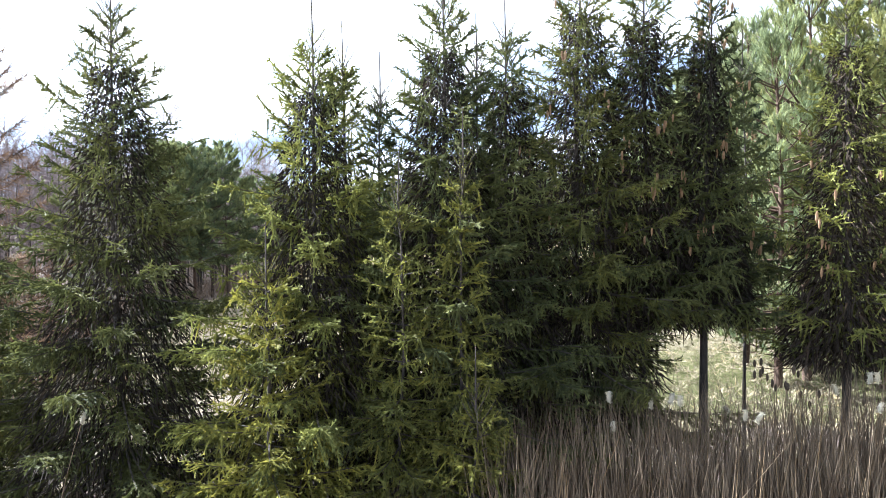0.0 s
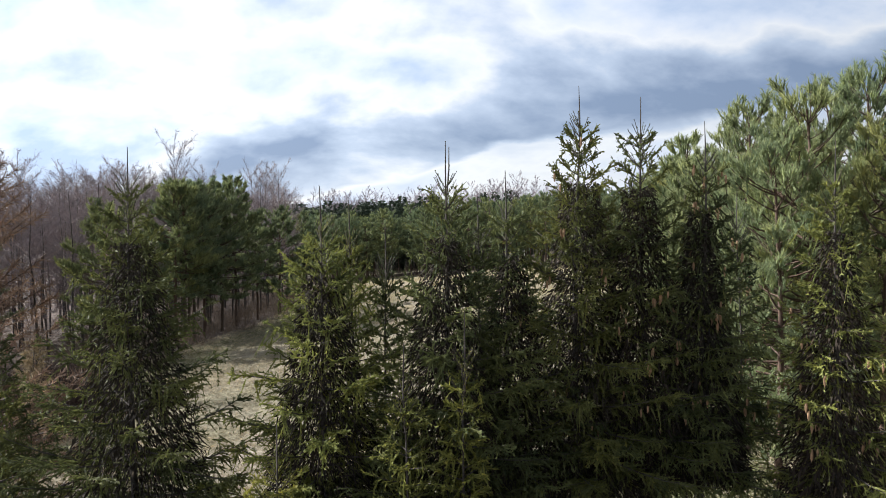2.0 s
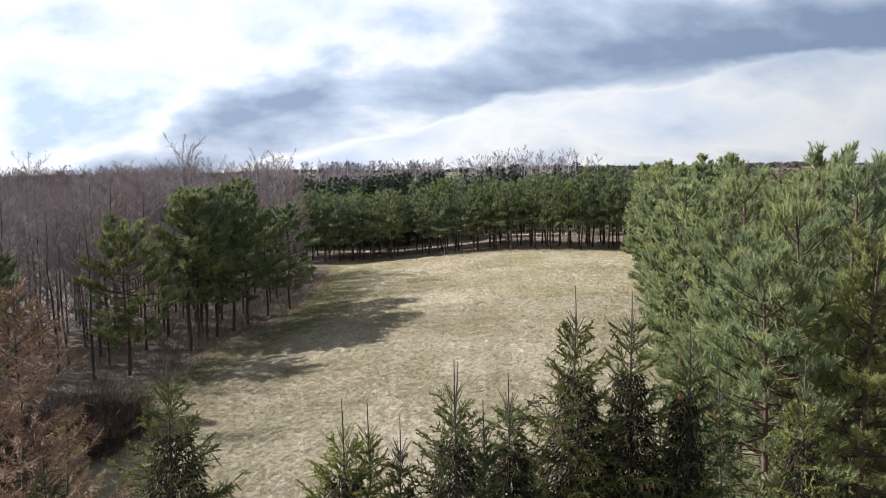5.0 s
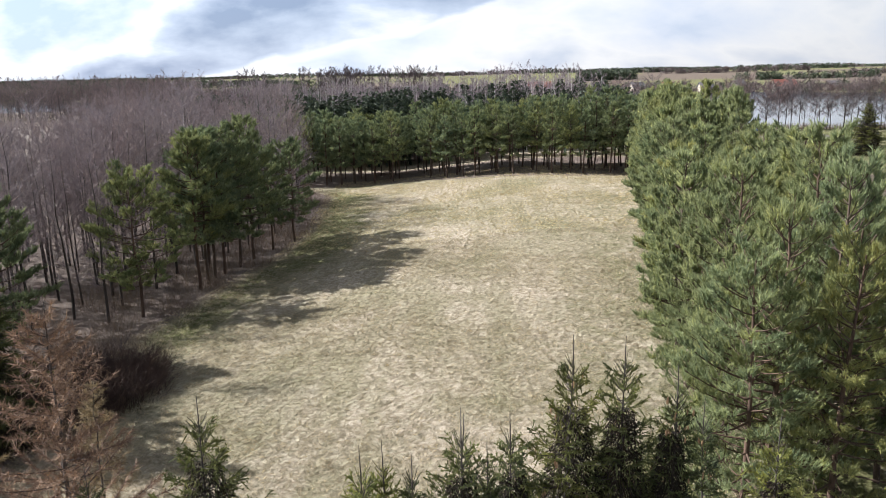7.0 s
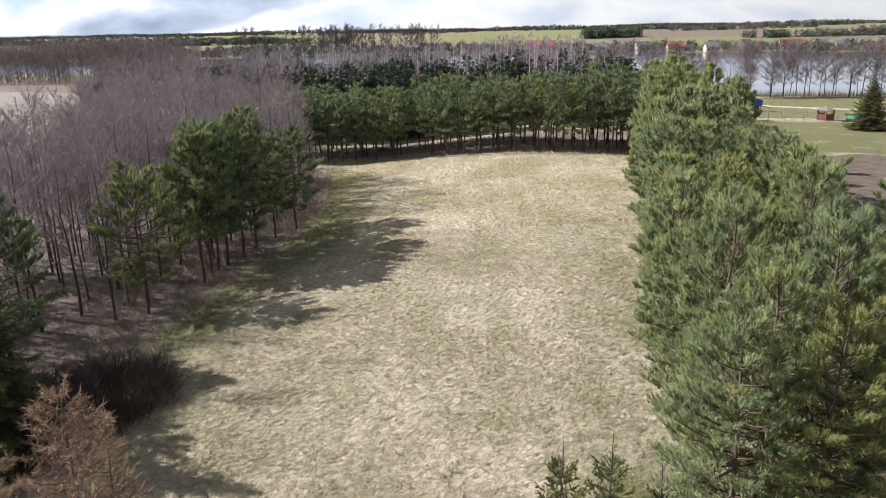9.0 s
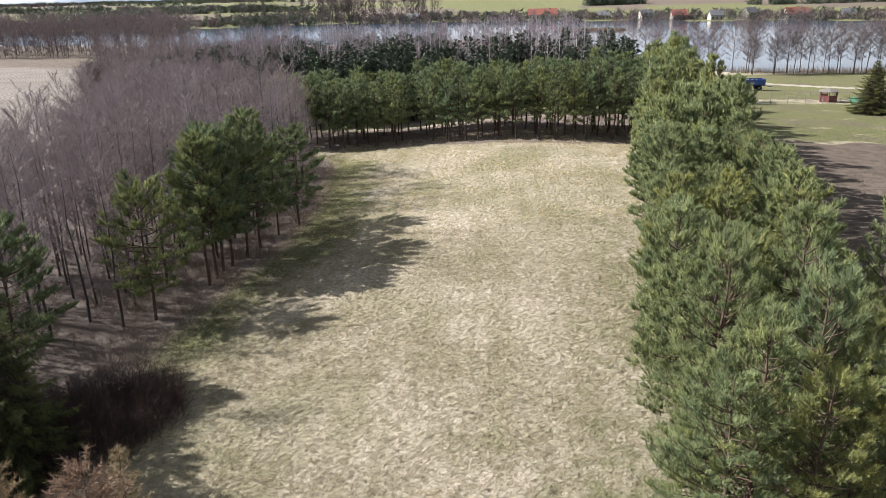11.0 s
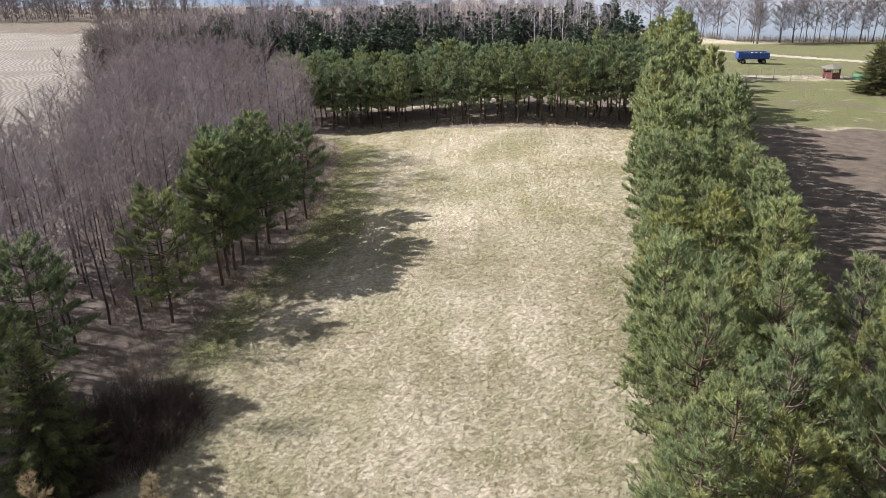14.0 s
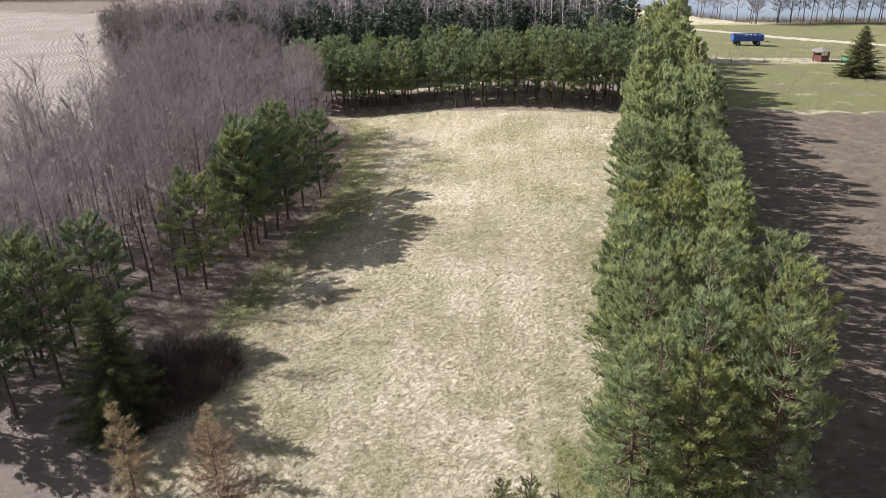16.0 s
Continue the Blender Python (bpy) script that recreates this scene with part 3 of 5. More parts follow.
    soil = np.maximum(soil, smooth(56, 60, x - 0.0 * y) * smooth(86, 90, y) * smooth(104, 100, y) * 0.8)
    pale = east * smooth(0, 1.5, y - 112.5 + 0.03 * (x - 40)) * smooth(1.5, 0, y - 119 + 0.03 * (x - 40)) * 0.75
    lane = 161 - 0.92 * (x - 45)
    track = (np.abs(y - lane) < 2.2) * (x > 30) * (x < 75) * 1.0
    track = np.maximum(track, (np.abs(y - 133.5 + 0.08 * (x - 75)) < 2.0) * (x >= 74) * (x < 300))
    green = green * (1 - 0.8 * pale)
    # open farmland beyond the wood and beyond the lake
    fields = ((x < ww) | (y > 360)) & (y > 40)
    rot = (np.floor((x * 0.94 + y * 0.34) / 130) * 7 + np.floor((y * 0.94 - x * 0.34) / 170) * 13)
    kind = (np.abs(np.sin(rot * 12.9898) * 43758.5453)) % 1.0
    green = np.where(fields & (y > 360), np.where(kind < 0.5, 1.0, 0.72), green)
    soil = np.where(fields & (y > 360) & (kind > 0.72), 0.9, soil)
    ploughed = (x < ww - 2) * smooth(212, 219, y + 0.35 * (x + 120)) * smooth(330, 310, y + 0.35 * (x + 120))
    soil = np.maximum(soil, ploughed)
    stubble = 1.0 * (x < ww - 3) * (y > 20) * (y < 360)
    for name, val in (("green", green), ("litter", litter), ("stubble", stubble), ("soil", soil), ("track", track)):
        att = me.attributes.new(name, "FLOAT", "POINT")
        att.data.foreach_set("value", np.clip(val, 0, 1).astype(np.float32).ravel())
    ground = new("ground", me)
    tagged(ground, "rolling pale dry-grass meadow with forest litter and ploughed strips", "ground", kind="structure")
    w = Build()
    gx = np.array([-900, -400, 0, 300, 900, 3500.0])
    gy = np.array([100, 300, 600, 700.0])
    xx, yy = np.meshgrid(gx, gy, indexing="ij")
    p = (np.arange(5)[:, None] * 4 + np.arange(3)[None]).ravel()
    w.add(np.stack([xx, yy, np.full(xx.shape, LAKE)], -1), np.concatenate([np.stack([p, p + 4, p + 5], -1), np.stack([p, p + 5, p + 1], -1)]))
    lake = new("water", w.mesh("water", WATER))
    tagged(lake, "calm blue-grey lake water behind the woods", "lake", kind="structure")


make_ground()


def at(x, y, turn=0.0, scale=1.0, tall=1.0, sink=0.05):
    z = float(height(x, y))
    return pose(x, y, z - sink, 0, 0, turn) @ Matrix.Diagonal((scale, scale, scale * tall, 1))


# ---------------------------------------------------------------- trees
def curve_pts(start, az, el, length, bend, k=5):
    """Points of a limb that leaves at elevation el and turns by bend (radians) on its way."""
    s = np.linspace(0, 1, k)
    e = el + bend * s
    step = length / (k - 1)
    d = np.stack([np.cos(e) * math.cos(az), np.cos(e) * math.sin(az), np.sin(e)], -1)
    pts = np.concatenate([np.zeros((1, 3)), np.cumsum(d[:-1] * step, 0)])
    return np.asarray(start) + pts


def trunk_pts(rng, h, wobble=0.04, k=9):
    z = np.linspace(-0.25, h, k)
    off = np.cumsum(rng.normal(0, wobble, (k, 2)), 0)
    off -= off[0]
    return np.concatenate([off, z[:, None]], 1)


def on_trunk(tp, z):
    return np.array([np.interp(z, tp[:, 2], tp[:, 0]), np.interp(z, tp[:, 2], tp[:, 1]), z])


def make_spruce(name, seed, h, r, clear=0.06, cones=0, dense=1.0, tops=1, material=None):
    """A young spruce: whorls of boughs with needled side twigs that hang, a bare leader on top."""
    rng = np.random.default_rng(seed)
    tp = trunk_pts(rng, h - 0.55, 0.02)
    wood, leaf = Build(), Build()
    wood.tube(tp, np.linspace(0.010 * h if r > 1.2 else 0.005 * h, 0.008, len(tp)), 7)
    st, en = [], []
    z, turn = clear * h + 0.15, rng.uniform(0, 6.28)
    cone_at = []
    while z < h - 0.7:
        f = z / h
        n = 4
        for i in range(n):
            az = turn + i * 6.28 / n + rng.normal(0, 0.22)
            ln = (1.02 * r * (1 - f) ** 1.0 * rng.uniform(0.62, 1.2) + 0.05)
            if f < 0.2:
                ln *= 0.75 + f
            el = radians(-12 + 58 * f ** 1.6) + rng.normal(0, 0.09)
            pts = curve_pts(on_trunk(tp, z + rng.uniform(-0.06, 0.06)), az, el - 0.12, ln, 0.42 + rng.normal(0, 0.12), 6)
            wood.tube(pts, np.linspace(0.006 + 0.009 * ln, 0.003, 6), 3, False)
            m = max(6, int(ln / 0.050 * dense * (1.35 - 0.5 * f)))
            s = np.sort(rng.uniform(0.16, 0.97, m))
            q = np.stack([np.interp(s, np.linspace(0, 1, 6), pts[:, c]) for c in range(3)], -1)
            d = unit(pts[-1] - pts[0])
            side = np.array([-d[1], d[0], 0.0])
            sg = np.where(np.arange(m) % 2, 1.0, -1.0)[:, None]
            hang = rng.uniform(0.0, 1.0, (m, 1)) ** 1.5 * (1.15 - 0.9 * f)
            way = unit(d * rng.uniform(0.55, 1.0, (m, 1)) + side * sg * rng.uniform(0.4, 0.95, (m, 1)) + np.array([0, 0, -1.0]) * hang + np.array([0, 0, 0.25]) * f)
            tl = (0.16 + 0.36 * ln * (1 - s) * rng.uniform(0.5, 1.1, m) + 0.05 * rng.uniform(0, 1, m))
            tl = np.minimum(tl, 0.34)[:, None] * (1 - 0.35 * f)
            st.append(q)
            en.append(q + way * tl)
            # second order shoots
            q2 = q + way * tl * rng.uniform(0.35, 0.7, (m, 1))
            way2 = unit(way + rng.normal(0, 0.55, (m, 3)) + np.array([0, 0, -0.35]) * (1 - f))
            st.append(q2)
            en.append(q2 + way2 * tl * 0.55)
            st.append(pts[2:-1])
            en.append(pts[3:])
            # hanging curtain under the bough
            mc = int(ln / 0.07 * (1.05 - f) * dense) + 1
            sc = rng.uniform(0.05, 0.9, mc)
            qc = np.stack([np.interp(sc, np.linspace(0, 1, 6), pts[:, c]) for c in range(3)], -1) + rng.normal(0, 0.05, (mc, 3)) * [1, 1, 0]
            st.append(qc)
            en.append(qc + unit(np.array([0, 0, -1.0]) + d * 0.35 + rng.normal(0, 0.3, (mc, 3))) * rng.uniform(0.14, 0.42, (mc, 1)))
            if cones and f > 0.45 and rng.uniform() < cones:
                for c in range(rng.integers(1, 5)):
                    cone_at.append(q[rng.integers(m // 2, m)] + rng.normal(0, 0.03, 3))
        turn += 1.1
        z += rng.uniform(0.10, 0.16) * (1 + 0.5 * f)
    top = on_trunk(tp, h - 0.55)
    for k in range(tops):
        lean = np.array([0.05 * k, -0.03 * k, 0])
        tipt = top + lean + np.array([rng.normal(0, 0.01), rng.normal(0, 0.01), 0.55 - 0.07 * k])
        wood.tube([top + lean * 0.3 - [0, 0, 0.1], (top + tipt) / 2 + lean * 0.4, tipt], [0.011, 0.008, 0.004], 4)
        brush(leaf, rng, [top + lean - [0, 0, 0.15]], [tipt], 0.045, 0.02, 0.008, 3)
    for zz in (h - 0.56, h - 0.66, h - 0.80, h - 0.95):
        for i in range(5):
            a = rng.uniform(0, 6.28)
            p0 = on_trunk(tp, zz)
            l = 0.10 + (h - zz) * 0.22
            p1 = p0 + np.array([math.cos(a) * 0.6, math.sin(a) * 0.6, 0.85]) * l * rng.uniform(0.8, 1.3)
            wood.tube([p0, (p0 + p1) / 2 - [0, 0, 0.02], p1], [0.006, 0.005, 0.003], 3)
            brush(leaf, rng, [p0], [p1], 0.028, 0.024, 0.012, 3)
    a0, a1 = np.concatenate(st), np.concatenate(en)
    sprays(leaf, rng, a0, a1, np.full(len(a0), 0.020))
    brush(leaf, rng, a0, a1, 0.065, 0.046, 0.030, 2)
    # dead bare twigs inside, coloured near black to stand for the crown's shade
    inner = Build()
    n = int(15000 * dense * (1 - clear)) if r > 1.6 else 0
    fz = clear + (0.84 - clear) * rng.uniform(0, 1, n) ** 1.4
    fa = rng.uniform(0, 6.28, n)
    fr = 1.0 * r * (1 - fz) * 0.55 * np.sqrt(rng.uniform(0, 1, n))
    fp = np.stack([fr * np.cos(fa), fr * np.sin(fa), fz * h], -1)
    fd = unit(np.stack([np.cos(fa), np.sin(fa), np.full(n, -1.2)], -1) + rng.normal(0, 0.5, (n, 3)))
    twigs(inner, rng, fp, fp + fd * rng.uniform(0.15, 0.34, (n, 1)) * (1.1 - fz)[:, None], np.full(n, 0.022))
    root = new(name)
    part("trunk", wood.mesh("trunk", GREY_BARK, True), root, "grey-brown bark")
    part("crown", leaf.mesh("crown", material or SPRUCE), root)
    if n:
        tagged(part("dead_growth", inner.mesh("dead_growth", INNER_SHADE), root, "dead inner twigs, blackened to stand for crown shade"), kind="stuff")
    if cones:
        shapes = []
        for l, w in ((0.09, 0.013), (0.11, 0.015), (0.125, 0.016)):
            k = np.linspace(0, 1, 5)
            cone = Build()
            cone.tube(np.stack([0 * k, 0.01 * k, -0.03 - l * k], -1), w * np.array([0.5, 1.0, 1.05, 0.75, 0.2]), 6)
            shapes.append(cone.mesh("cone", CONE))
        for p in cone_at[:90]:
            ob = part("cone", shapes[rng.integers(0, 3)], root)
            ob.location = p
    return root


def shoots(b, rng, place, way, length, core, blades, wide, open_=0.85):
    """Needled shoots: a close core and stiff needle bundles that stand off all along it."""
    l = length * rng.uniform(0.7, 1.25, (len(place), 1))
    sprays(b, rng, place - way * l * 0.15, place + way * l, core * rng.uniform(0.8, 1.2, len(place)), 2)
    p, d, ll = np.repeat(place, blades, 0), np.repeat(way, blades, 0), np.repeat(l, blades, 0)
    s = rng.uniform(-0.05, 0.8, (len(p), 1))
    ang = rng.uniform(0.35, open_, (len(p), 1))
    d2 = d * np.cos(ang) + across(rng, d) * np.sin(ang)
    base = p + d * ll * s
    twigs(b, rng, base, base + d2 * ll * rng.uniform(0.4, 0.7, (len(p), 1)), np.full(len(p), wide))


def make_pine(name, seed, h, r, clear, material, amount=1.0, length=0.26, core=0.09, blades=7, wide=0.04, whorl=(0.36, 0.52), up=0.8, droop=0.0, widest=0.28, tops=1, blunt=0.72):
    """A Scots pine: bare lower trunk, yearly whorls of limbs that turn up at the ends, needled shoots on the outer twigs."""
    rng = np.random.default_rng(seed)
    tp = trunk_pts(rng, h * 0.96, 0.05)
    wood, leaf = Build(), Build()
    wood.tube(tp, np.linspace(0.0125 * h, 0.02, len(tp)), 7)
    P, D = [], []
    z, turn = clear * h, rng.uniform(0, 6.28)
    # a few dead snags under the crown
    for _ in range(9):
        zs = rng.uniform(0.35, 1.05) * max(z, 0.8)
        pts = curve_pts(on_trunk(tp, zs), rng.uniform(0, 6.28), rng.uniform(-0.3, 0.2), rng.uniform(0.3, 1.1), 0.1, 4)
        wood.tube(pts, np.linspace(0.014, 0.004, 4), 3)
    lop = rng.uniform(0, 6.28)
    while z < h * 0.955:
        f = (z - clear * h) / (h - clear * h)
        prof = min(1.0, 0.5 + 0.5 * f / widest) * ((1 - f) / (1 - widest)) ** blunt if f > 0 else 0.4
        n = int(rng.integers(4, 7))
        for i in range(n):
            az = turn + i * 6.28 / n + rng.normal(0, 0.25)
            ln = r * min(prof, 1.08) * rng.uniform(0.6, 1.18) * (1 + 0.16 * math.cos(az - lop)) + 0.16
            el = radians(2 + 46 * f) - droop * (1 - f) + rng.normal(0, 0.14)
            pts = curve_pts(on_trunk(tp, z + rng.uniform(-0.1, 0.1)), az, el - 0.15, ln, 0.55, 5)
            wood.tube(pts, np.linspace(0.008 + 0.013 * ln, 0.005, 5), 3, False)
            m = max(3, int(ln * 6.5 * amount))
            s = np.append(rng.uniform(0.28, 0.97, m) ** 0.8, 1.0)
            m += 1
            q = np.stack([np.interp(s, np.linspace(0, 1, 5), pts[:, c]) for c in range(3)], -1)
            d = unit(pts[-1] - pts[0])
            side = np.array([-d[1], d[0], 0.0])
            sg = np.where(rng.uniform(0, 1, (m, 1)) < 0.5, 1.0, -1.0)
            w = unit(d * rng.uniform(0.45, 1.0, (m, 1)) + side * sg * rng.uniform(0.15, 0.9, (m, 1)) + np.array([0, 0, 1.0]) * rng.uniform(-0.05, 0.5, (m, 1)))
            l = np.minimum(0.12 + 0.42 * (1 - s) * ln * rng.uniform(0.5, 1.1, m), 0.6)[:, None]
            e = q + w * l
            twigs(wood, rng, q, e, np.full(m, 0.016))
            for at_, wander in ((1.0, 0.25), (0.62, 0.5)):
                P.append(q + w * l * at_ + rng.normal(0, 0.03, (m, 3)))
                D.append(unit(w * 0.65 + np.array([0, 0, up]) + rng.normal(0, wander, (m, 3))))
        turn += 0.9
        z += rng.uniform(*whorl)
    for k in range(tops):
        tip = on_trunk(tp, h * 0.96) + np.array([0.22 * k, -0.14 * k, -0.12 * k])
        a = rng.uniform(0, 6.28, 7)
        P.append(np.concatenate([tip - [[0, 0, 0.25]], tip + [[0, 0, -0.05]], tip + np.stack([0.1 * np.cos(a), 0.1 * np.sin(a), -0.12 - 0.03 * np.arange(7)], -1)]))
        D.append(np.concatenate([[[0, 0, 1.0]], [[0, 0, 1.0]], unit(np.stack([0.6 * np.cos(a), 0.6 * np.sin(a), np.full(7, 1.1)], -1))]))
    shoots(leaf, rng, np.concatenate(P), np.concatenate(D), length, core, blades, wide)
    root = new(name)
    part("trunk", wood.mesh("trunk", PINE_BARK, True), root, "scaly red-brown bark")
    part("crown", leaf.mesh("crown", material), root)
    return root


def bare_tree(wood, twig, rng, x, y, z0, h, spread=1.0, limbs=34, fine=16, low=0.25, rise=0.75, stem=0.0075, lean=0.03, fat=0.028):
    """Adds one leafless tree to the given meshes: stem, rising limbs, fine twigs."""
    tp = trunk_pts(rng, h, lean, 7) + np.array([x, y, z0])
    wood.tube(tp, np.linspace(stem * h, 0.012, 7) * rng.uniform(0.8, 1.2), 5, False)
    a0, a1 = [], []
    for i in range(limbs):
        f = low + (1 - low) * ((i + rng.uniform(0, 1)) / limbs) ** 0.8
        z = z0 + h * f * 0.96
        g = (f - low) / (1 - low)
        ln = spread * h * 0.15 * (0.30 + math.sin(math.pi * (0.12 + 0.78 * g)) ** 0.8) * rng.uniform(0.55, 1.2)
        p0 = np.array([np.interp(z, tp[:, 2], tp[:, 0]), np.interp(z, tp[:, 2], tp[:, 1]), z])
        pts = curve_pts(p0, rng.uniform(0, 6.28), rise * rng.uniform(0.55, 1.15) * (0.7 + 0.5 * g), ln, 0.35, 4)
        twig.tube(pts, np.linspace(0.004 + 0.006 * ln, 0.003, 4), 3, False)
        s = rng.uniform(0.12, 1.0, fine) ** 0.8
        q = np.stack([np.interp(s, np.linspace(0, 1, 4), pts[:, c]) for c in range(3)], -1)
        d = unit(unit(pts[-1] - pts[0]) * 0.8 + rng.normal(0, 0.55, (fine, 3)) + [0, 0, 0.25])
        l = rng.uniform(0.25, 0.8, (fine, 1)) * (0.40 + 0.22 * ln)
        a0.append(q)
        a1.append(q + d * l)
        h2 = fine // 2
        q2 = (q + d * l * 0.6)[:h2]
        a0.append(q2)
        a1.append(q2 + unit(d[:h2] + rng.normal(0, 0.6, (h2, 3))) * l[:h2] * 0.7)
    a0, a1 = np.concatenate(a0), np.concatenate(a1)
    twigs(twig, rng, a0, a1, np.full(len(a0), fat))


def make_bare(name, seed, h, material=None, bark=None, **kw):
    rng = np.random.default_rng(seed)
    wood, twig = Build(), Build()
    bare_tree(wood, twig, rng, 0, 0, 0, h, **kw)
    root = new(name)
    part("trunk", wood.mesh("trunk", bark or GREY_BARK, True), root)
    part("crown", twig.mesh("crown", material or TWIG), root, "leafless twigs")
    return root


def make_larch(name, seed, h, r, material, fine=1.0):
    """A leafless larch: level boughs that droop, thick with short side twigs."""
    rng = np.random.default_rng(seed)
    tp = trunk_pts(rng, h, 0.03)
    wood, twig = Build(), Build()
    wood.tube(tp, np.linspace(0.010 * h, 0.008, len(tp)), 6)
    z = 0.12 * h
    a0, a1 = [], []
    while z < h * 0.97:
        f = z / h
        for i in range(4):
            ln = r * (1 - f) ** 0.8 * rng.uniform(0.6, 1.2) + 0.12
            pts = curve_pts(on_trunk(tp, z), rng.uniform(0, 6.28), radians(-5 + 40 * f), ln, rng.uniform(-0.1, 0.5), 6)
            wood.tube(pts, np.linspace(0.006 + 0.007 * ln, 0.003, 6), 3, False)
            m = int(ln * 80 * fine) + 14
            s = rng.uniform(0.1, 1, m)
            q = np.stack([np.interp(s, np.linspace(0, 1, 6), pts[:, c]) for c in range(3)], -1)
            d = unit(unit(pts[-1] - pts[0]) * 0.6 + rng.normal(0, 0.6, (m, 3)) + np.array([0, 0, -0.1]))
            a0.append(q)
            a1.append(q + d * rng.uniform(0.06, 0.26, (m, 1)))
        z += rng.uniform(0.12, 0.19)
    a0, a1 = np.concatenate(a0), np.concatenate(a1)
    twigs(twig, rng, a0, a1, np.full(len(a0), 0.016))
    root = new(name)
    part("trunk", wood.mesh("trunk", GREY_BARK, True), root)
    part("crown", twig.mesh("crown", material), root, "leafless twigs")
    return root


def place(ob, m):
    ob.matrix_basis = m
    return ob


def trees(kinds, spots, label, category, group):
    """Stands the first of each kind at a spot and copies for the rest."""
    used = set()
    for k, m in spots:
        src = kinds[k]
        if k in used:
            ob = copy_thing(src, m)
        else:
            used.add(k)
            ob = place(src, m)
        tagged(ob, label, category, group)


rnd = np.random.default_rng(11)

# the row of young spruces that the flight starts behind: x, y, tip, radius, seed, cones, clear
ROW = [
    ("A", -3.87, 8.76, 8.18, 2.85, 41, 0.0, 0.02, 1), ("B", -1.36, 8.3, 7.63, 2.55, 42, 0.0, 0.02, 1),
    ("G", -1.0, 8.7, 7.47, 1.3, 43, 0.0, 0.05, 1), ("C", 0.1, 8.4, 8.15, 2.3, 44, 0.0, 0.03, 2),
    ("L", 0.55, 8.6, 7.5, 1.1, 45, 0.0, 0.08, 1), ("D", 0.9, 9.0, 7.83, 2.1, 46, 0.0, 0.06, 1),
    ("E", 1.85, 9.4, 8.93, 2.5, 47, 0.12, 0.16, 1), ("F", 2.65, 9.5, 8.82, 2.3, 48, 0.8, 0.33, 1),
    ("H", 3.4, 9.4, 8.45, 1.75, 49, 0.4, 0.36, 1), ("P", 4.70, 8.50, 8.10, 1.8, 50, 1.0, 0.30, 1),
    ("Q", 4.1, 9.9, 7.6, 0.95, 56, 0.3, 0.42, 1),
    ("S", 0.35, 7.5, 6.25, 0.8, 51, 0.0, 0.05, 1), ("T", 0.45, 7.0, 3.9, 0.75, 52, 0.0, 0.05, 1),
    ("U", -1.7, 7.3, 5.1, 1.5, 53, 0.0, 0.05, 1), ("V", -0.35, 7.5, 5.9, 1.0, 54, 0.0, 0.05, 1),
    ("X", -5.75, 8.7, 5.7, 1.5, 57, 0.0, 0.02, 1), ("Y", -6.6, 10.2, 6.2, 1.5, 58, 0.0, 0.02, 1),
    ("W", -0.72, 8.9, 7.15, 0.8, 55, 0.0, 0.1, 1),
]
for _, x, y, tip, r, seed, cones, clear, tops in ROW:
    g = float(height(x, y))
    # these trees get the needle colour with sunlight mixed in
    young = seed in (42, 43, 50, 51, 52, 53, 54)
    t = make_spruce("spruce_tree", seed, tip - g, r, clear, cones, dense=0.65 if seed == 50 else 1.0, tops=tops, material=SPRUCE_SUNNY if young else SPRUCE)
    place(t, pose(x, y, g - 0.02))
    what = "tall dark spruce hung with tan cones" if cones > 0.2 else "young spruce, sun-brightened yellow-green needles, bare leader shoot" if young and r > 0.9 else "young dark green spruce, bare leader shoot" if r > 0.9 else "small bushy green spruce"
    tagged(t, what + " beside dry reeds", "spruce", "spruces along the ditch")

# the pine shelter belt on the east side of the field
FULL = [make_pine("pine_tree", 60 + i, 8.4, 1.95, 0.10 + 0.03 * i, PINE, 0.75, 0.40, 0.17, 6, 0.06, (0.42, 0.6), blunt=0.66) for i in range(3)]
FULL += [make_pine("pine_tree", 63 + i, 8.4, 1.95, 0.07 + 0.03 * i, PINE, 1.45, 0.28, 0.08, 10, 0.028, widest=0.34, blunt=0.6) for i in range(3)]
FULL += [make_pine("pine_tree", 66 + i, 8.6, 2.1, 0.12, PINE, 1.6, 0.24, 0.05, 14, 0.015, (0.32, 0.45), 0.7, 0.0, 0.36, 3, 0.6) for i in range(2)]
spots = []
for x, y, s in ((6.7, 14.9, 0.86), (8.75, 14.8, 1.07), (10.7, 18.8, 1.09), (10.9, 21.8, 1.07), (11.9, 15.2, 0.98), (6.9, 17.2, 0.88), (11.3, 17.4, 1.02), (13.2, 18.6, 1.02), (9.5, 17.0, 0.98), (7.6, 15.6, 0.92), (7.9, 19.9, 0.92), (13.3, 21.0, 1.08), (8.5, 22.4, 0.94)):
    spots.append((int(rnd.integers(6, 8)), at(x, y, rnd.uniform(0, 360), s, rnd.uniform(0.94, 1.04))))
y = 23.0
while y < 113:
    a, b = float(belt_left(y)) + 1.3, float(belt_right(y)) - 1.5
    for k in range(3):
        x = a + (b - a) * k / 2 + rnd.normal(0, 0.25)
        yy = y + rnd.normal(0, 0.35) + (1.0 if k % 2 else 0)
        s = rnd.uniform(0.88, 1.06) * ((0.95, 1.03, 1.08)[k] if y < 37 else (0.96, 1.02, 1.07)[k])
        spots.append((int(rnd.integers(0, 3)) if yy > 50 else int(rnd.integers(3, 6)), at(x, yy, rnd.uniform(0, 360), s, rnd.uniform(0.92, 1.05))))
    y += 2.2
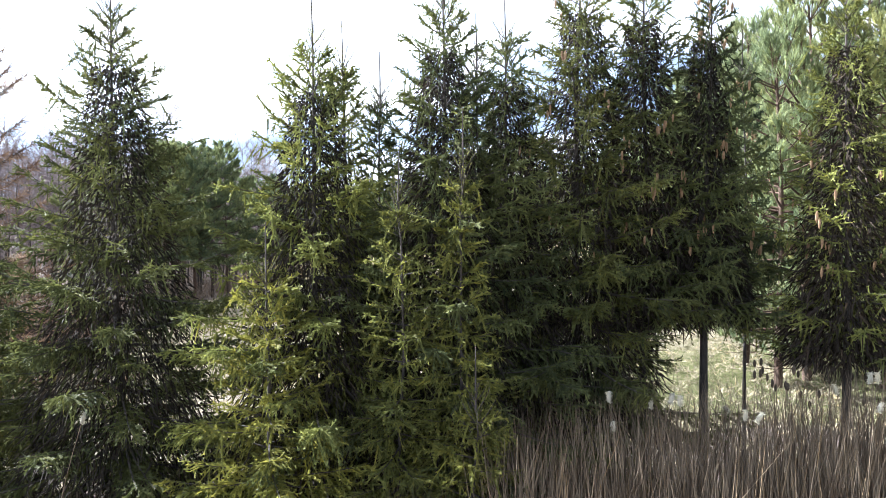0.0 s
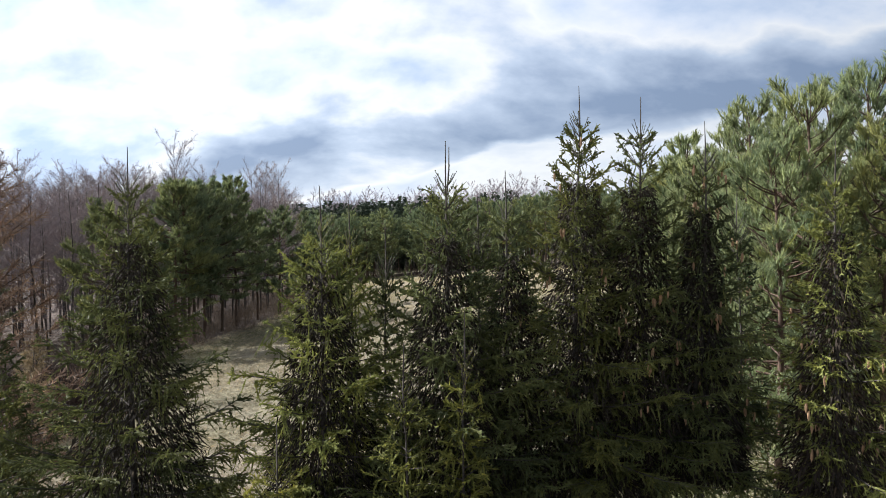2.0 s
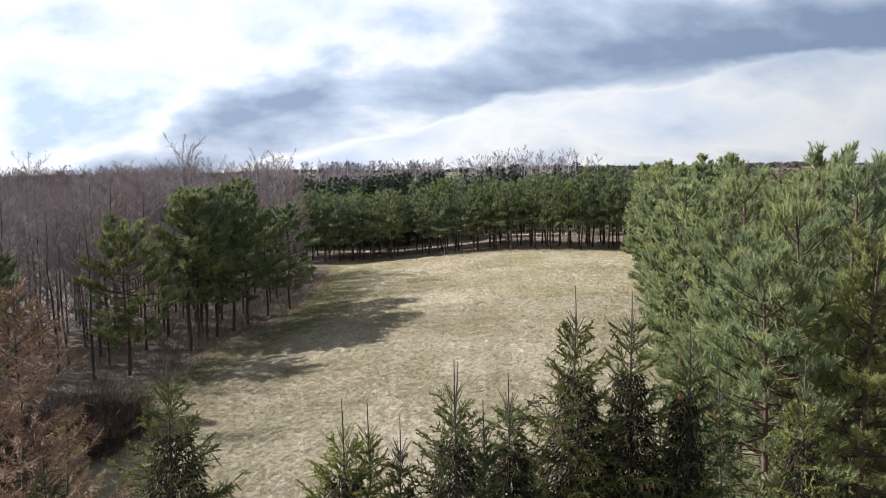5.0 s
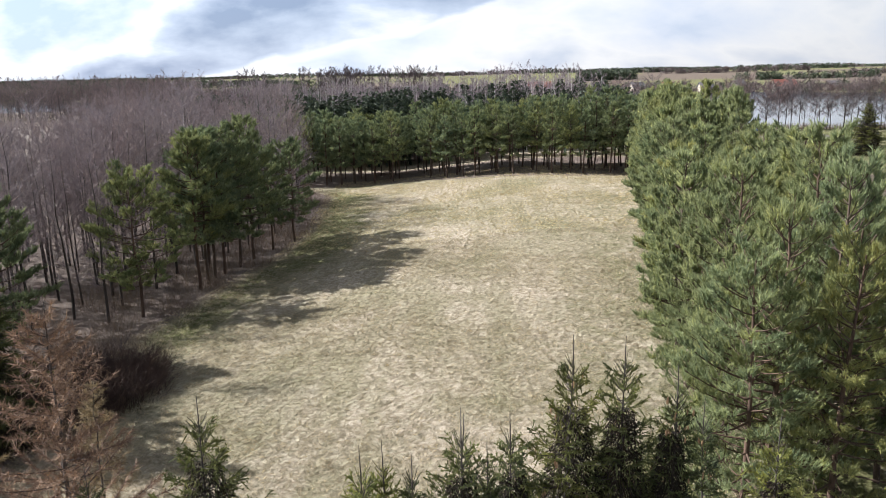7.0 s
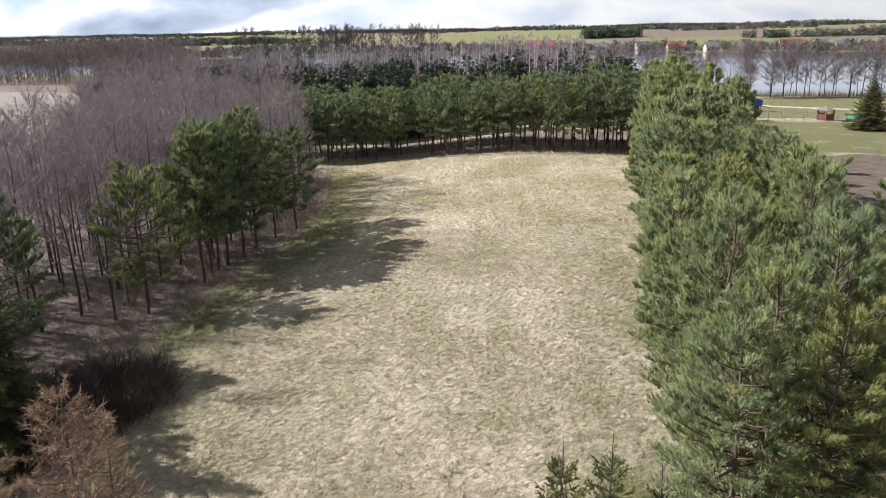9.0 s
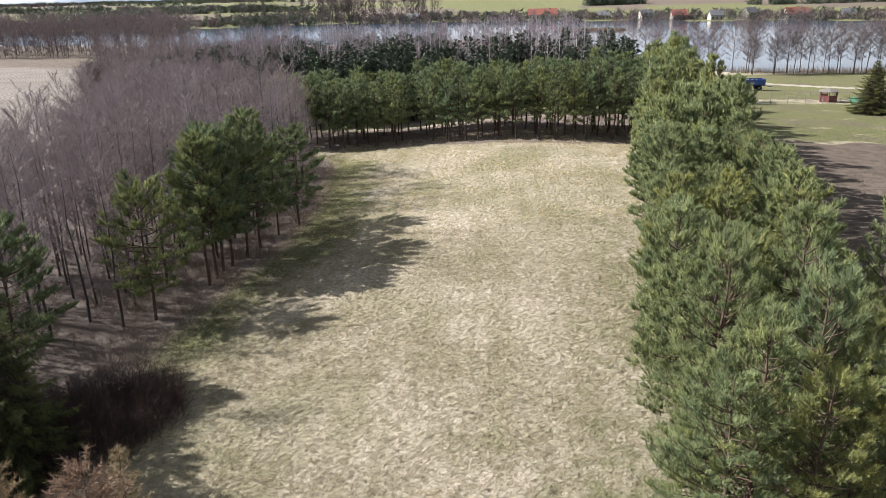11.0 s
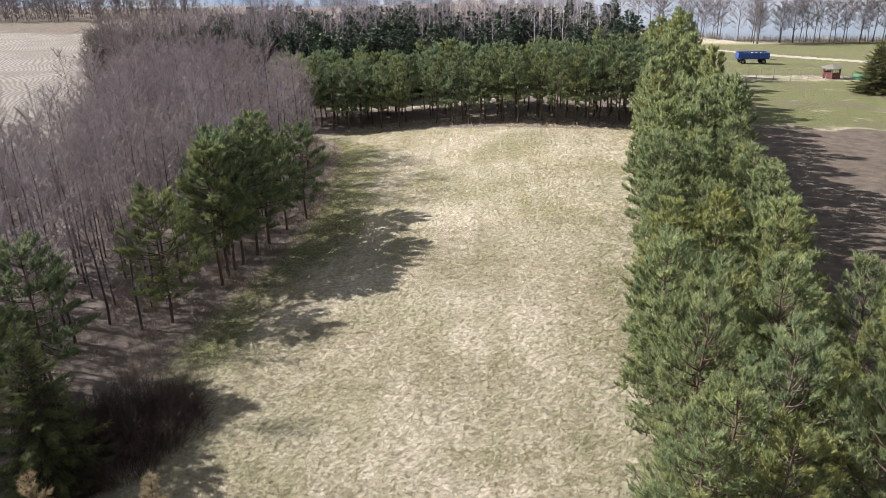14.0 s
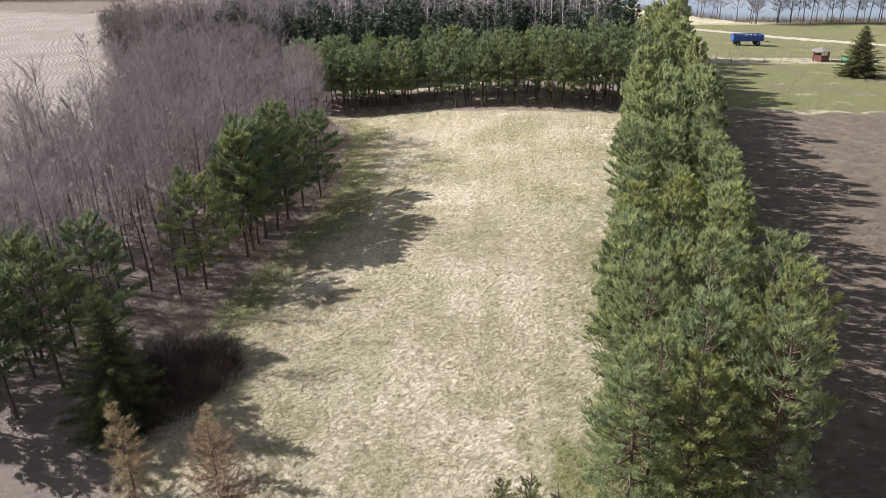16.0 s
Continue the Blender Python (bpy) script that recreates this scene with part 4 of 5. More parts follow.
for x, y, s in ((25.5, 114.5, 1.0), (28, 114.5, 1.05), (30.5, 115, 1.12), (29.5, 118, 1.2), (31.5, 118.5, 1.15), (27, 118, 1.1)):
    spots.append((int(rnd.integers(0, 3)), at(x, y, rnd.uniform(0, 360), s)))
trees(FULL, spots, "dense grey-green pine of the shelter belt beside the meadow", "pine", "pines of the shelter belt")

# the pine wood at the far end of the field and the pines by the west wood
TALL = [make_pine("pine_tree", 80 + i, 9.2, 1.65, 0.27 + 0.03 * i, PINE_BLUE, 0.85, 0.40, 0.17, 5, 0.07, (0.5, 0.75), 0.55, 0.1, 0.35) for i in range(5)]
TALL += [make_pine("pine_tree", 86 + i, 8.9, (2.1, 2.2, 3.0)[i], (0.34, 0.31, 0.23)[i], PINE_BLUE, 1.7, 0.30, 0.10, 8, 0.035, (0.42, 0.62), 0.55, 0.12, 0.34, 2, 0.5) for i in range(3)]
spots = []
for row in range(5):
    x = -27.0 + rnd.uniform(0, 1)
    while x < 22:
        front = float(np.interp(x, FRONT_X, FRONT))
        if not (-9.6 < x < -7.6 and row < 4):
            spots.append((int(rnd.integers(0, 3)) if row < 2 else int(rnd.integers(3, 5)), at(x + rnd.normal(0, 0.3), front + row * 2.6 + rnd.normal(0, 0.4), rnd.uniform(0, 360), rnd.uniform(0.90, 1.03), rnd.uniform(0.93, 1.04))))
        x += rnd.uniform(1.7, 2.5)
# the pines at x -28.5 and -30.5 stay out of view, added to cast shade
WEST = [(-19.15, 37.5, 0.95, 7), (-17.7, 42.6, 1.08, 5), (-17.6, 43.8, 1.08, 6), (-17.65, 45.2, 1.0, 5), (-17.35, 46.1, 1.02, 6), (-16.8, 47.8, 1.10, 7), (-16.5, 50.0, 1.05, 5), (-15.9, 52.9, 0.82, 6), (-14.75, 55.2, 0.94, 7), (-19.2, 48.4, 1.0, 6),
        (-22.6, 30.1, 0.98, 7), (-25.9, 28.2, 1.0, 7), (-22.9, 25.4, 0.95, 6), (-25.5, 21.0, 0.9, 6), (-28.5, 22.5, 0.95, 5), (-26.5, 24.6, 0.95, 6), (-30.5, 26.0, 0.95, 7), (-24.0, 22.6, 0.95, 5)]
for x, y, s, kind in WEST:
    spots.append((kind, at(x, y, rnd.uniform(0, 360), s)))
trees(TALL, spots, "dark blue-green pine with a bare straight trunk", "pine", "pines round the meadow")

# dark spruces by the bush
DARK = make_spruce("spruce_tree", 70, 8.8, 3.3, 0.02, 0.0, dense=1.5)
place(DARK, at(-17.6, 22.0, 20))
tagged(DARK, "broad dark green spruce beside the thicket", "spruce")
for x, y, s, k in ((-15.2, 11.8, 0.42, 0.98), (53.4, 102.4, 1.30, 0.66)):
    tagged(copy_thing(DARK, at(x, y, 140, s, k)), "broad dark spruce standing alone on the grass", "spruce")

# larches
LARCH_SPOTS = [("larch_tree", 91, -7.7, 11.2, 8.5, 3.2), ("larch_tree", 92, -14.5, 16.9, 5.2, 1.3), ("larch_tree", 93, -11.2, 18.0, 4.0, 1.1), ("larch_tree", 94, -9.4, 9.4, 7.4, 2.1)]
for name, seed, x, y, h, r in LARCH_SPOTS:
    t = make_larch(name, seed, h, r, LARCH if h > 6 else LARCH_PALE, 1.5 if h > 6 else 1.6)
    place(t, at(x, y))
    tagged(t, "tall leafless red-brown larch with drooping twigs" if h > 6 else "small leafless pale tan larch", "larch", "larches")

# the leafless alder wood on the west side
ALDER = [make_bare("alder_tree", 100 + i, 11.5 + 0.5 * i, spread=1.25, limbs=58, fine=42, low=0.17, fat=0.019, stem=0.0085, rise=0.72, lean=0.07) for i in range(5)]
spots, rest = [], []
for _ in range(2600):
    y = rnd.uniform(26, 150)
    e, w = float(wood_edge(y)) - 2.5, float(wood_west(y))
    if y < 60:
        e -= 4.0 * (1 - abs(y - 46) / 20) if abs(y - 46) < 20 else 0
    if y < 36:
        e = min(e, -24)
    x = rnd.uniform(w, e)
    if y > 80 and x > -31:
        continue
    if any((x - a) ** 2 + (y - b) ** 2 < 3.2 for a, b in rest[-900:]):
        continue
    rest.append((x, y))
rest.sort(key=lambda p: p[1] - 0.8 * p[0])
for x, y in [(-24.0, 34.8)] + rest[:270]:
    spots.append((int(rnd.integers(0, 5)), at(x, y, rnd.uniform(0, 360), rnd.uniform(0.82, 1.06) if y > 40 else rnd.uniform(0.76, 0.98))))
trees(ALDER, spots, "leafless grey-brown alder with a thin dark stem", "alder", "alders of the west wood")


def wood_stuff(name, label, spots, material, bark, limbs, fine, h, spread=1.0, stem=0.0075, fat=0.04, low=0.25):
    wood, twig = Build(), Build()
    rng = np.random.default_rng(len(spots))
    for x, y in spots:
        bare_tree(wood, twig, rng, x, y, float(height(x, y)) - 0.1, h * rng.uniform(0.82, 1.1), spread=spread, limbs=limbs, fine=fine, stem=stem, fat=fat, low=low)
    root = new(name)
    tagged(root, label, "woodland", kind="stuff")
    part("trunks", wood.mesh("trunks", bark, True), root)
    part("crowns", twig.mesh("crowns", material), root)


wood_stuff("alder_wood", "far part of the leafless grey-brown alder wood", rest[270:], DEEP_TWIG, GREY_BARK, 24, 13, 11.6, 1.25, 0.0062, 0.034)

spots = [(-56 + rnd.normal(0, 4.0), 115 + rnd.normal(0, 3.5)) for _ in range(70)]
wood_stuff("willow_thicket", "dense dark red-brown willow thicket within the alders", spots, BUSH, GREY_BARK, 22, 20, 8.6, 1.5, 0.006, 0.034, 0.05)

# birches and mixed wood between the far pines and the lake
spots = [(rnd.uniform(-50, 20), rnd.uniform(112, 168)) for _ in range(300)]
wood_stuff("birch_wood", "leafless pale-stemmed birches behind the pines", spots, BIRCH_TWIG, BIRCH_BARK, 20, 30, 12.6, 0.9, 0.0068, 0.035)


def conifer_stuff(name, label, spots, h, r, blades):
    """Far conifers: rough tapering crowns of coarse sprays on a stem."""
    rng = np.random.default_rng(len(spots) + 5)
    b = Build()
    for x, y in spots:
        hh = h * rng.uniform(0.75, 1.15)
        z0 = float(height(x, y))
        f = rng.uniform(0.12, 1.0, blades) ** 0.85
        rad = r * (1.04 - f) ** 0.5 * rng.uniform(0.35, 1.1, blades)
        a = rng.uniform(0, 6.28, blades)
        out = np.stack([np.cos(a), np.sin(a), rng.uniform(-0.25, 0.6, blades)], -1)
        p = np.stack([x + np.cos(a) * rad * 0.55, y + np.sin(a) * rad * 0.55, z0 + f * hh], -1)
        sprays(b, rng, p, p + unit(out) * (0.45 * rad[:, None] + 0.35), np.full(blades, 0.36))
        b.tube([(x, y, z0 - 0.2), (x, y, z0 + hh)], [0.016 * hh, 0.02], 4)
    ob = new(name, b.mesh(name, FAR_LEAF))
    tagged(ob, label, "woodland", kind="stuff")


spots = [(rnd.uniform(-52, -6), rnd.uniform(106, 160)) for _ in range(330)] + [(rnd.uniform(-6, 24), rnd.uniform(106, 140)) for _ in range(70)]
conifer_stuff("conifer_wood", "dark conifers behind the far pine row", spots, 9.8, 2.1, 230)


def far_woods():
    """Distant woods, hedges and groves beyond the lake, one coarse crown for each tree."""
    rng = np.random.default_rng(77)
    dark, bare = Build(), Build()

    def tree(b, x, y, h, w, n=0, thin=0.0):
        z0 = float(height(x, y)) - 0.5
        n = n or (14 if y > 1200 else 46)
        f = rng.uniform(0.0, 0.85, n)
        c = np.stack([x + rng.normal(0, w * 0.28, n), y + rng.normal(0, w * 0.28, n), z0 + h * f], -1)
        e = c + unit(rng.normal(0, 1, (n, 3)) + [0, 0, 0.8]) * h * 0.28
        twigs(b, rng, c - (e - c) * 0.6, e, np.full(n, w * (thin or (0.34 if y > 1200 else 0.14))))
    # forest on the skyline: close ranks of trees with a ragged top
    for y0 in (2450, 2560, 2680, 2800):
        x = np.arange(-2100, 2100, 7.0)
        y = y0 + 30 * np.sin(x / 260 + y0)
        z = height(x, y) - 1
        h = 11 + 3.0 * np.sin(x / 190 + y0 * 0.7) * np.sin(x / 73) + rng.uniform(0, 4, len(x))
        low = np.stack([x, y, z], -1)
        for back in (0, 9):
            dark.add(np.concatenate([low + [0, back, 0], low + [3.0, back, 0] + h[:, None] * [0, 0, 1], low + [12.0, back, 0]]), np.stack([np.arange(len(x)), np.arange(len(x)) + 2 * len(x), np.arange(len(x)) + len(x)], -1))
    # woods and hedges across the farmland
    for _ in range(44):
        y = rng.uniform(760, 2300)
        x, long_ = rng.uniform(-0.7, 0.7) * y, rng.uniform(40, 170)
        kind = dark if rng.uniform() < 0.5 else bare
        for _ in range(int(long_ / 1.4)):
            tree(kind, x + rng.uniform(-long_, long_), y + rng.uniform(-8, 8), rng.uniform(6, 10), 6)
    # woods behind the western arm of the lake
    for _ in range(16):
        x0, long_ = rng.uniform(-540, -30), rng.uniform(14, 40)
        y0 = float(np.interp(x0, FAR_X, FAR_Y)) + rng.uniform(15, 200)
        kind = bare if rng.uniform() < 0.6 else dark
        for _ in range(34):
            tree(kind, x0 + rng.normal(0, long_), y0 + rng.normal(0, 8), rng.uniform(5, 9), 5)
    # the dark knoll wood
    for _ in range(90):
        tree(dark, 150 + rng.uniform(-32, 32), 900 + rng.uniform(-20, 20), rng.uniform(10, 14), 8)
    # far shore trees
    for _ in range(620):
        x = rng.uniform(-420, 420)
        y = float(np.interp(x, FAR_X, FAR_Y)) + rng.uniform(4, 90)
        if rng.uniform() < 0.75:
            tree(bare, x, y, rng.uniform(4, 8), 5)
        else:
            tree(dark, x, y, rng.uniform(4, 9), 5)
    # trees round the farmsteads on the far shore
    for _ in range(130):
        x = rng.uniform(30, 250)
        y = float(np.interp(x, FAR_X, FAR_Y)) + rng.uniform(3, 30)
        tree(bare if rng.uniform() < 0.8 else dark, x, y, rng.uniform(4, 9), 5, 60, 0.05)
    # the wooded tongue of land between the pines and the lake
    for _ in range(900):
        x = rng.uniform(-150, 26)
        y = rng.uniform(135, 190)
        if x > float(wood_west(y)) - 3:
            tree(bare if rng.uniform() < 0.72 else dark, x, y, rng.uniform(6, 8.5) * (1.0 if y < 165 else 0.75), 4, 90, 0.022)
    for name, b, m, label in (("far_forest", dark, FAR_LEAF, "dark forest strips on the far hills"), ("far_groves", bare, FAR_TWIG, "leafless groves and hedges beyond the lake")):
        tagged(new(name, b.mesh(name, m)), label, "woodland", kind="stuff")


far_woods()

# tall leafless groves beyond the water and the wood beside the ploughed land
spots = [(-105 + rnd.normal(0, 16), 590 + rnd.normal(0, 10)) for _ in range(46)] + [(-190 + rnd.normal(0, 8), 600 + rnd.normal(0, 8)) for _ in range(9)] + [(-55 + rnd.normal(0, 12), 600 + rnd.normal(0, 9)) for _ in range(18)]
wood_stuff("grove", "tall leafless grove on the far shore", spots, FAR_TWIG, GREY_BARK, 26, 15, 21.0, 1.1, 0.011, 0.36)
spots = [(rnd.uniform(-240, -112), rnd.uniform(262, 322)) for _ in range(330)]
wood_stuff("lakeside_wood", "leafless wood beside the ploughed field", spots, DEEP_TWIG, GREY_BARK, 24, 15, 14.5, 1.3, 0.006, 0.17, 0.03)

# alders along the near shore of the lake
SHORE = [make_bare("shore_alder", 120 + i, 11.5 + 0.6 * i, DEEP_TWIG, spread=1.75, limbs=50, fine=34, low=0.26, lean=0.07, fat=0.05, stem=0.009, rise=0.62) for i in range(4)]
spots = []
for i in range(76):
    x = 38 + 1.25 * i + rnd.normal(0, 0.8)
    yn = float(np.interp(x, NEAR_X, NEAR_Y))
    spots.append((int(rnd.integers(0, 4)), at(x, yn - 2.5 - abs(rnd.normal(0, 1.5)), rnd.uniform(0, 360), rnd.uniform(0.78, 1.05))))
trees(SHORE, spots, "leafless alder standing on the lake shore", "alder", "alders on the lake shore")


# ---------------------------------------------------------------- low growth
def thicket(name, label, spots, material, n, h, wide=0.014, fork=4):
    rng = np.random.default_rng(n)
    b = Build()
    for x, y, r in spots:
        a = rng.uniform(0, 6.28, n)
        q = r * np.sqrt(rng.uniform(0, 1, n))
        px, py = x + q * np.cos(a), y + q * np.sin(a)
        base = np.stack([px, py, height(px, py) - 0.03], -1)
        d = unit(np.stack([np.cos(a) * 0.35, np.sin(a) * 0.35, np.ones(n)], -1) + rng.normal(0, 0.25, (n, 3)))
        l = h * rng.uniform(0.5, 1.15, (n, 1)) * (1.15 - 0.5 * (q / r)[:, None] ** 2)
        tip = base + d * l
        twigs(b, rng, base, tip, np.full(n, wide * 1.4))
        for _ in range(fork):
            s = rng.uniform(0.25, 0.95, (n, 1))
            f0 = base + d * l * s
            twigs(b, rng, f0, f0 + unit(d + rng.normal(0, 0.6, (n, 3))) * l * rng.uniform(0.2, 0.45, (n, 1)), np.full(n, wide))
    tagged(new(name, b.mesh(name, material)), label, "shrubs", kind="stuff")


thicket("thicket", "dark leafless thicket at the meadow edge", [(-16.8, 26.3, 2.6), (-14.9, 25.8, 2.2), (-15.7, 23.8, 2.0), (-18.4, 25.6, 2.0), (-14.7, 27.0, 1.4)], BUSH, 1100, 1.75, 0.012, 5)
spots = []
for _ in range(190):
    y = rnd.uniform(28, 84)
    spots.append((float(wood_edge(y)) - abs(rnd.normal(3.0, 5.0)) - 1.0, y, rnd.uniform(0.6, 1.4)))
thicket("undergrowth", "reddish brown bramble and saplings under the alders", spots, BRAMBLE, 46, 1.2, 0.012, 3)
spots = [(rnd.uniform(-20, 23), rnd.uniform(91, 103), rnd.uniform(0.6, 1.3)) for _ in range(70)]
thicket("far_undergrowth", "low brown growth under the far pines", spots, BRAMBLE, 40, 0.9, 0.014, 3)


def shore_reeds():
    rng = np.random.default_rng(47)
    n = 9000
    x = rng.uniform(30, 150, n)
    y = np.interp(x, NEAR_X, NEAR_Y) + rng.normal(-0.5, 1.3, n)
    p = np.stack([x, y, height(x, y) - 0.1], -1)
    b = Build()
    twigs(b, rng, p, p + unit(rng.normal(0, 0.15, (n, 3)) + [0, 0, 1]) * rng.uniform(0.8, 2.0, (n, 1)), np.full(n, 0.06))
    tagged(new("shore_reeds", b.mesh("shore_reeds", REED)), "pale dry reed belt along the lake shore", "reeds", kind="stuff")
    # a low reed bed out in the lake
    n = 5200
    a, q = rng.uniform(0, 6.28, n), np.sqrt(rng.uniform(0, 1, n))
    x, y = 55 + 18 * q * np.cos(a), 402 - 0.35 * q * 18 * np.cos(a) + 9 * q * np.sin(a)
    p = np.stack([x, y, np.full(n, LAKE - 0.2)], -1)
    bed = Build()
    twigs(bed, rng, p, p + unit(rng.normal(0, 0.2, (n, 3)) + [0, 0, 1]) * rng.uniform(0.8, 1.9, (n, 1)), np.full(n, 0.16))
    tagged(new("reed_bed", bed.mesh("reed_bed", REED)), "low brown reed bed standing in the lake", "reeds", kind="stuff")


shore_reeds()


def reeds():
    rng = np.random.default_rng(31)
    b = Build()
    n = 8500
    x = np.concatenate([rng.uniform(0.7, 9.5, n), rng.uniform(-4.6, 0.8, 3000)])
    y = 7.15 + rng.normal(0, 0.75, len(x)) + np.where(x < 0.6, 0.3, 0)
    y = np.maximum(y, 5.6)
    base = np.stack([x, y, height(x, y) - 0.05], -1)
    l = rng.uniform(1.5, 2.35, len(x)) * np.where(x > 0.6, 1.0, 0.75) * smooth(5.2, 6.8, y)
    d = unit(np.stack([rng.normal(0, 0.07, len(x)), rng.normal(0, 0.07, len(x)), np.ones(len(x))], -1))
    mid = base + d * l[:, None] * 0.6
    tip = mid + unit(d + rng.normal(0, 0.14, d.shape)) * l[:, None] * 0.4
    side = across(rng, d) * 0.006
    v = np.stack([base - side, base + side, mid + side * 0.8, mid - side * 0.8, tip], 1).reshape(-1, 3)
    k = np.arange(len(x))[:, None] * 5
    b.add(v, np.concatenate([k + [[0, 1, 2]], k + [[0, 2, 3]], k + [[3, 2, 4]]]))
    # fallen and bent stems and leaves
    m = 5200
    x, y = rng.uniform(-5.5, 9.5, m), rng.uniform(4.2, 8.4, m)
    p = np.stack([x, y, height(x, y) + rng.uniform(0, 0.22, m)], -1)
    d = unit(rng.normal(0, 1, (m, 3)) * [1, 1, 0.28])
    twigs(b, rng, p, p + d * rng.uniform(0.15, 0.6, (m, 1)), np.full(m, 0.016))
    tagged(new("reeds", b.mesh("reeds", REED)), "dry brown reed stems and fallen leaves in the ditch", "reeds", kind="stuff")


reeds()


def make_cattail(seed, h, bend):
    """A reed-mace stalk with a burst white seed head."""
    rng = np.random.default_rng(seed)
    stem, head = Build(), Build()
    pts = curve_pts((0, 0, -0.05), rng.uniform(0, 6.28), radians(88) , h, -bend, 9)
    stem.tube(pts, np.linspace(0.006, 0.003, 9), 5)
    e, d = pts[-1], unit(pts[-1] - pts[-2])
    k = np.linspace(0, 1, 6)
    core = e + d * (k[:, None] - 0.3) * 0.11
    head.tube(core, 0.024 * np.array([0.25, 0.8, 1.0, 0.95, 0.7, 0.2]), 8)
    n = 150
    s = rng.uniform(-0.3, 0.7, (n, 1))
    p = e + d * s * 0.11
    twigs(head, rng, p, p + unit(across(rng, np.repeat(d[None], n, 0)) + rng.normal(0, 0.3, (n, 3))) * rng.uniform(0.02, 0.05, (n, 1)), np.full(n, 0.012))
    root = new("cattail")
    part("stalk", stem.mesh("stalk", REED, True), root)
    part("seed_head", head.mesh("seed_head", SEED), root, "fluffy white seed head")
    return root


for i, (x, y, top, bend) in enumerate(((2.48, 6.98, 3.36, 0.1), (2.6, 6.9, 3.28, 0.5), (1.9, 7.17, 3.28, 0.1), (4.36, 7.4, 3.5, 0.12), (4.42, 7.5, 3.36, 0.3), (4.15, 7.2, 3.26, 0.2), (4.25, 7.4, 3.48, 0.1),
                                       (3.4, 6.8, 3.1, 1.3), (2.15, 7.3, 3.3, 0.2), (2.28, 7.25, 3.2, 0.1), (3.05, 7.1, 3.2, 0.1), (4.55, 6.9, 2.95, 0.2), (2.0, 7.5, 2.95, 0.1), (-2.35, 6.2, 2.55, 1.6), (-3.9, 7.0, 3.1, 0.3), (0.0, 6.6, 2.5, 1.2))):
    g = float(height(x, y))
    t = make_cattail(200 + i, (top - g) * (1.25 if bend > 1 else 1.02), bend)
    place(t, pose(x, y, g))
    tagged(t, "dry bulrush stalk, bent over, with white fluff" if bend > 1 else "dry upright bulrush stalk with white fluff", "bulrush", "bulrushes in the ditch")


def make_weed(seed):
    rng = np.random.default_rng(seed)
    stem = Build()
    h = rng.uniform(1.5, 1.9)
    pts = curve_pts((0, 0, -0.05), rng.uniform(0, 6.28), radians(86), h, rng.normal(0, 0.15), 6)
    stem.tube(pts, np.linspace(0.004, 0.002, 6), 4)
    root = new("dry_weed")
    part("stalk", stem.mesh("stalk", REED, True), root)
    for i in range(rng.integers(1, 4)):
        e = pts[-1] + (rng.normal(0, 0.07, 3) if i else 0)
        head = Build()
        head.tube(e + np.array([[0, 0, -0.03], [0, 0, -0.01], [0, 0, 0.02], [0.0, 0, 0.045]]), [0.005, 0.013, 0.014, 0.005], 6)
        part("seed_head", head.mesh("seed_head", DARK_SEED), root, "dark brown seed head")
    return root


for i in range(16):
    x, y = rnd.uniform(3.6, 5.6), rnd.uniform(7.2, 8.6)
    t = make_weed(300 + i)
    place(t, at(x, y, 0, rnd.uniform(1.1, 1.35)))
    tagged(t, "dry brown weed stalk with dark seed heads", "weed", "weeds among the reeds")


def grass(name, label, n, xr, yr, blade, wide, count, material, keep):
    """Tufts of bent dry blades."""
    rng = np.random.default_rng(n)
    x, y = rng.uniform(*xr, n), rng.uniform(*yr, n)
    ok = keep(x, y)
    x, y = x[ok], y[ok]
    b = Build()
    p = np.repeat(np.stack([x, y, height(x, y) + 0.02], -1), count, 0) + rng.normal(0, 0.06, (len(x) * count, 3)) * [1, 1, 0.2]
    lean = np.repeat(rng.normal(0, 0.7, (len(x), 2)), count, 0)
    d = unit(np.concatenate([lean + rng.normal(0, 0.55, (len(p), 2)), rng.uniform(0.25, 0.8, (len(p), 1))], 1))
    twigs(b, rng, p, p + d * rng.uniform(0.5, 1.2, (len(p), 1)) * blade, np.full(len(p), wide))
    tagged(new(name, b.mesh(name, material)), label, "grass", kind="stuff")


def on_meadow(x, y):
    return (x > wood_edge(y) - 1.5) & (x < belt_left(y) + 2.5)


grass("meadow_grass", "matted tufts of pale dry grass on the meadow", 46000, (-20, 17), (12.5, 50), 0.19, 0.020, 6, STRAW, on_meadow)
grass("far_meadow_grass", "matted tufts of pale dry grass up to the pines", 24000, (-18, 21), (50, 92), 0.22, 0.03, 4, STRAW, on_meadow)
grass("ditch_grass", "long dry grass along the ditch bank", 2600, (-14, 10), (3.4, 13), 0.34, 0.016, 8, STRAW, lambda x, y: (y < 6.2) | (y > 9.5))


# ---------------------------------------------------------------- built things on the lake side
def ring_pts(n, r, z, turn=0.0):
    a = np.linspace(0, 2 * np.pi, n, endpoint=False) + turn
    return np.stack([r * np.cos(a), r * np.sin(a), np.full(n, z)], -1)


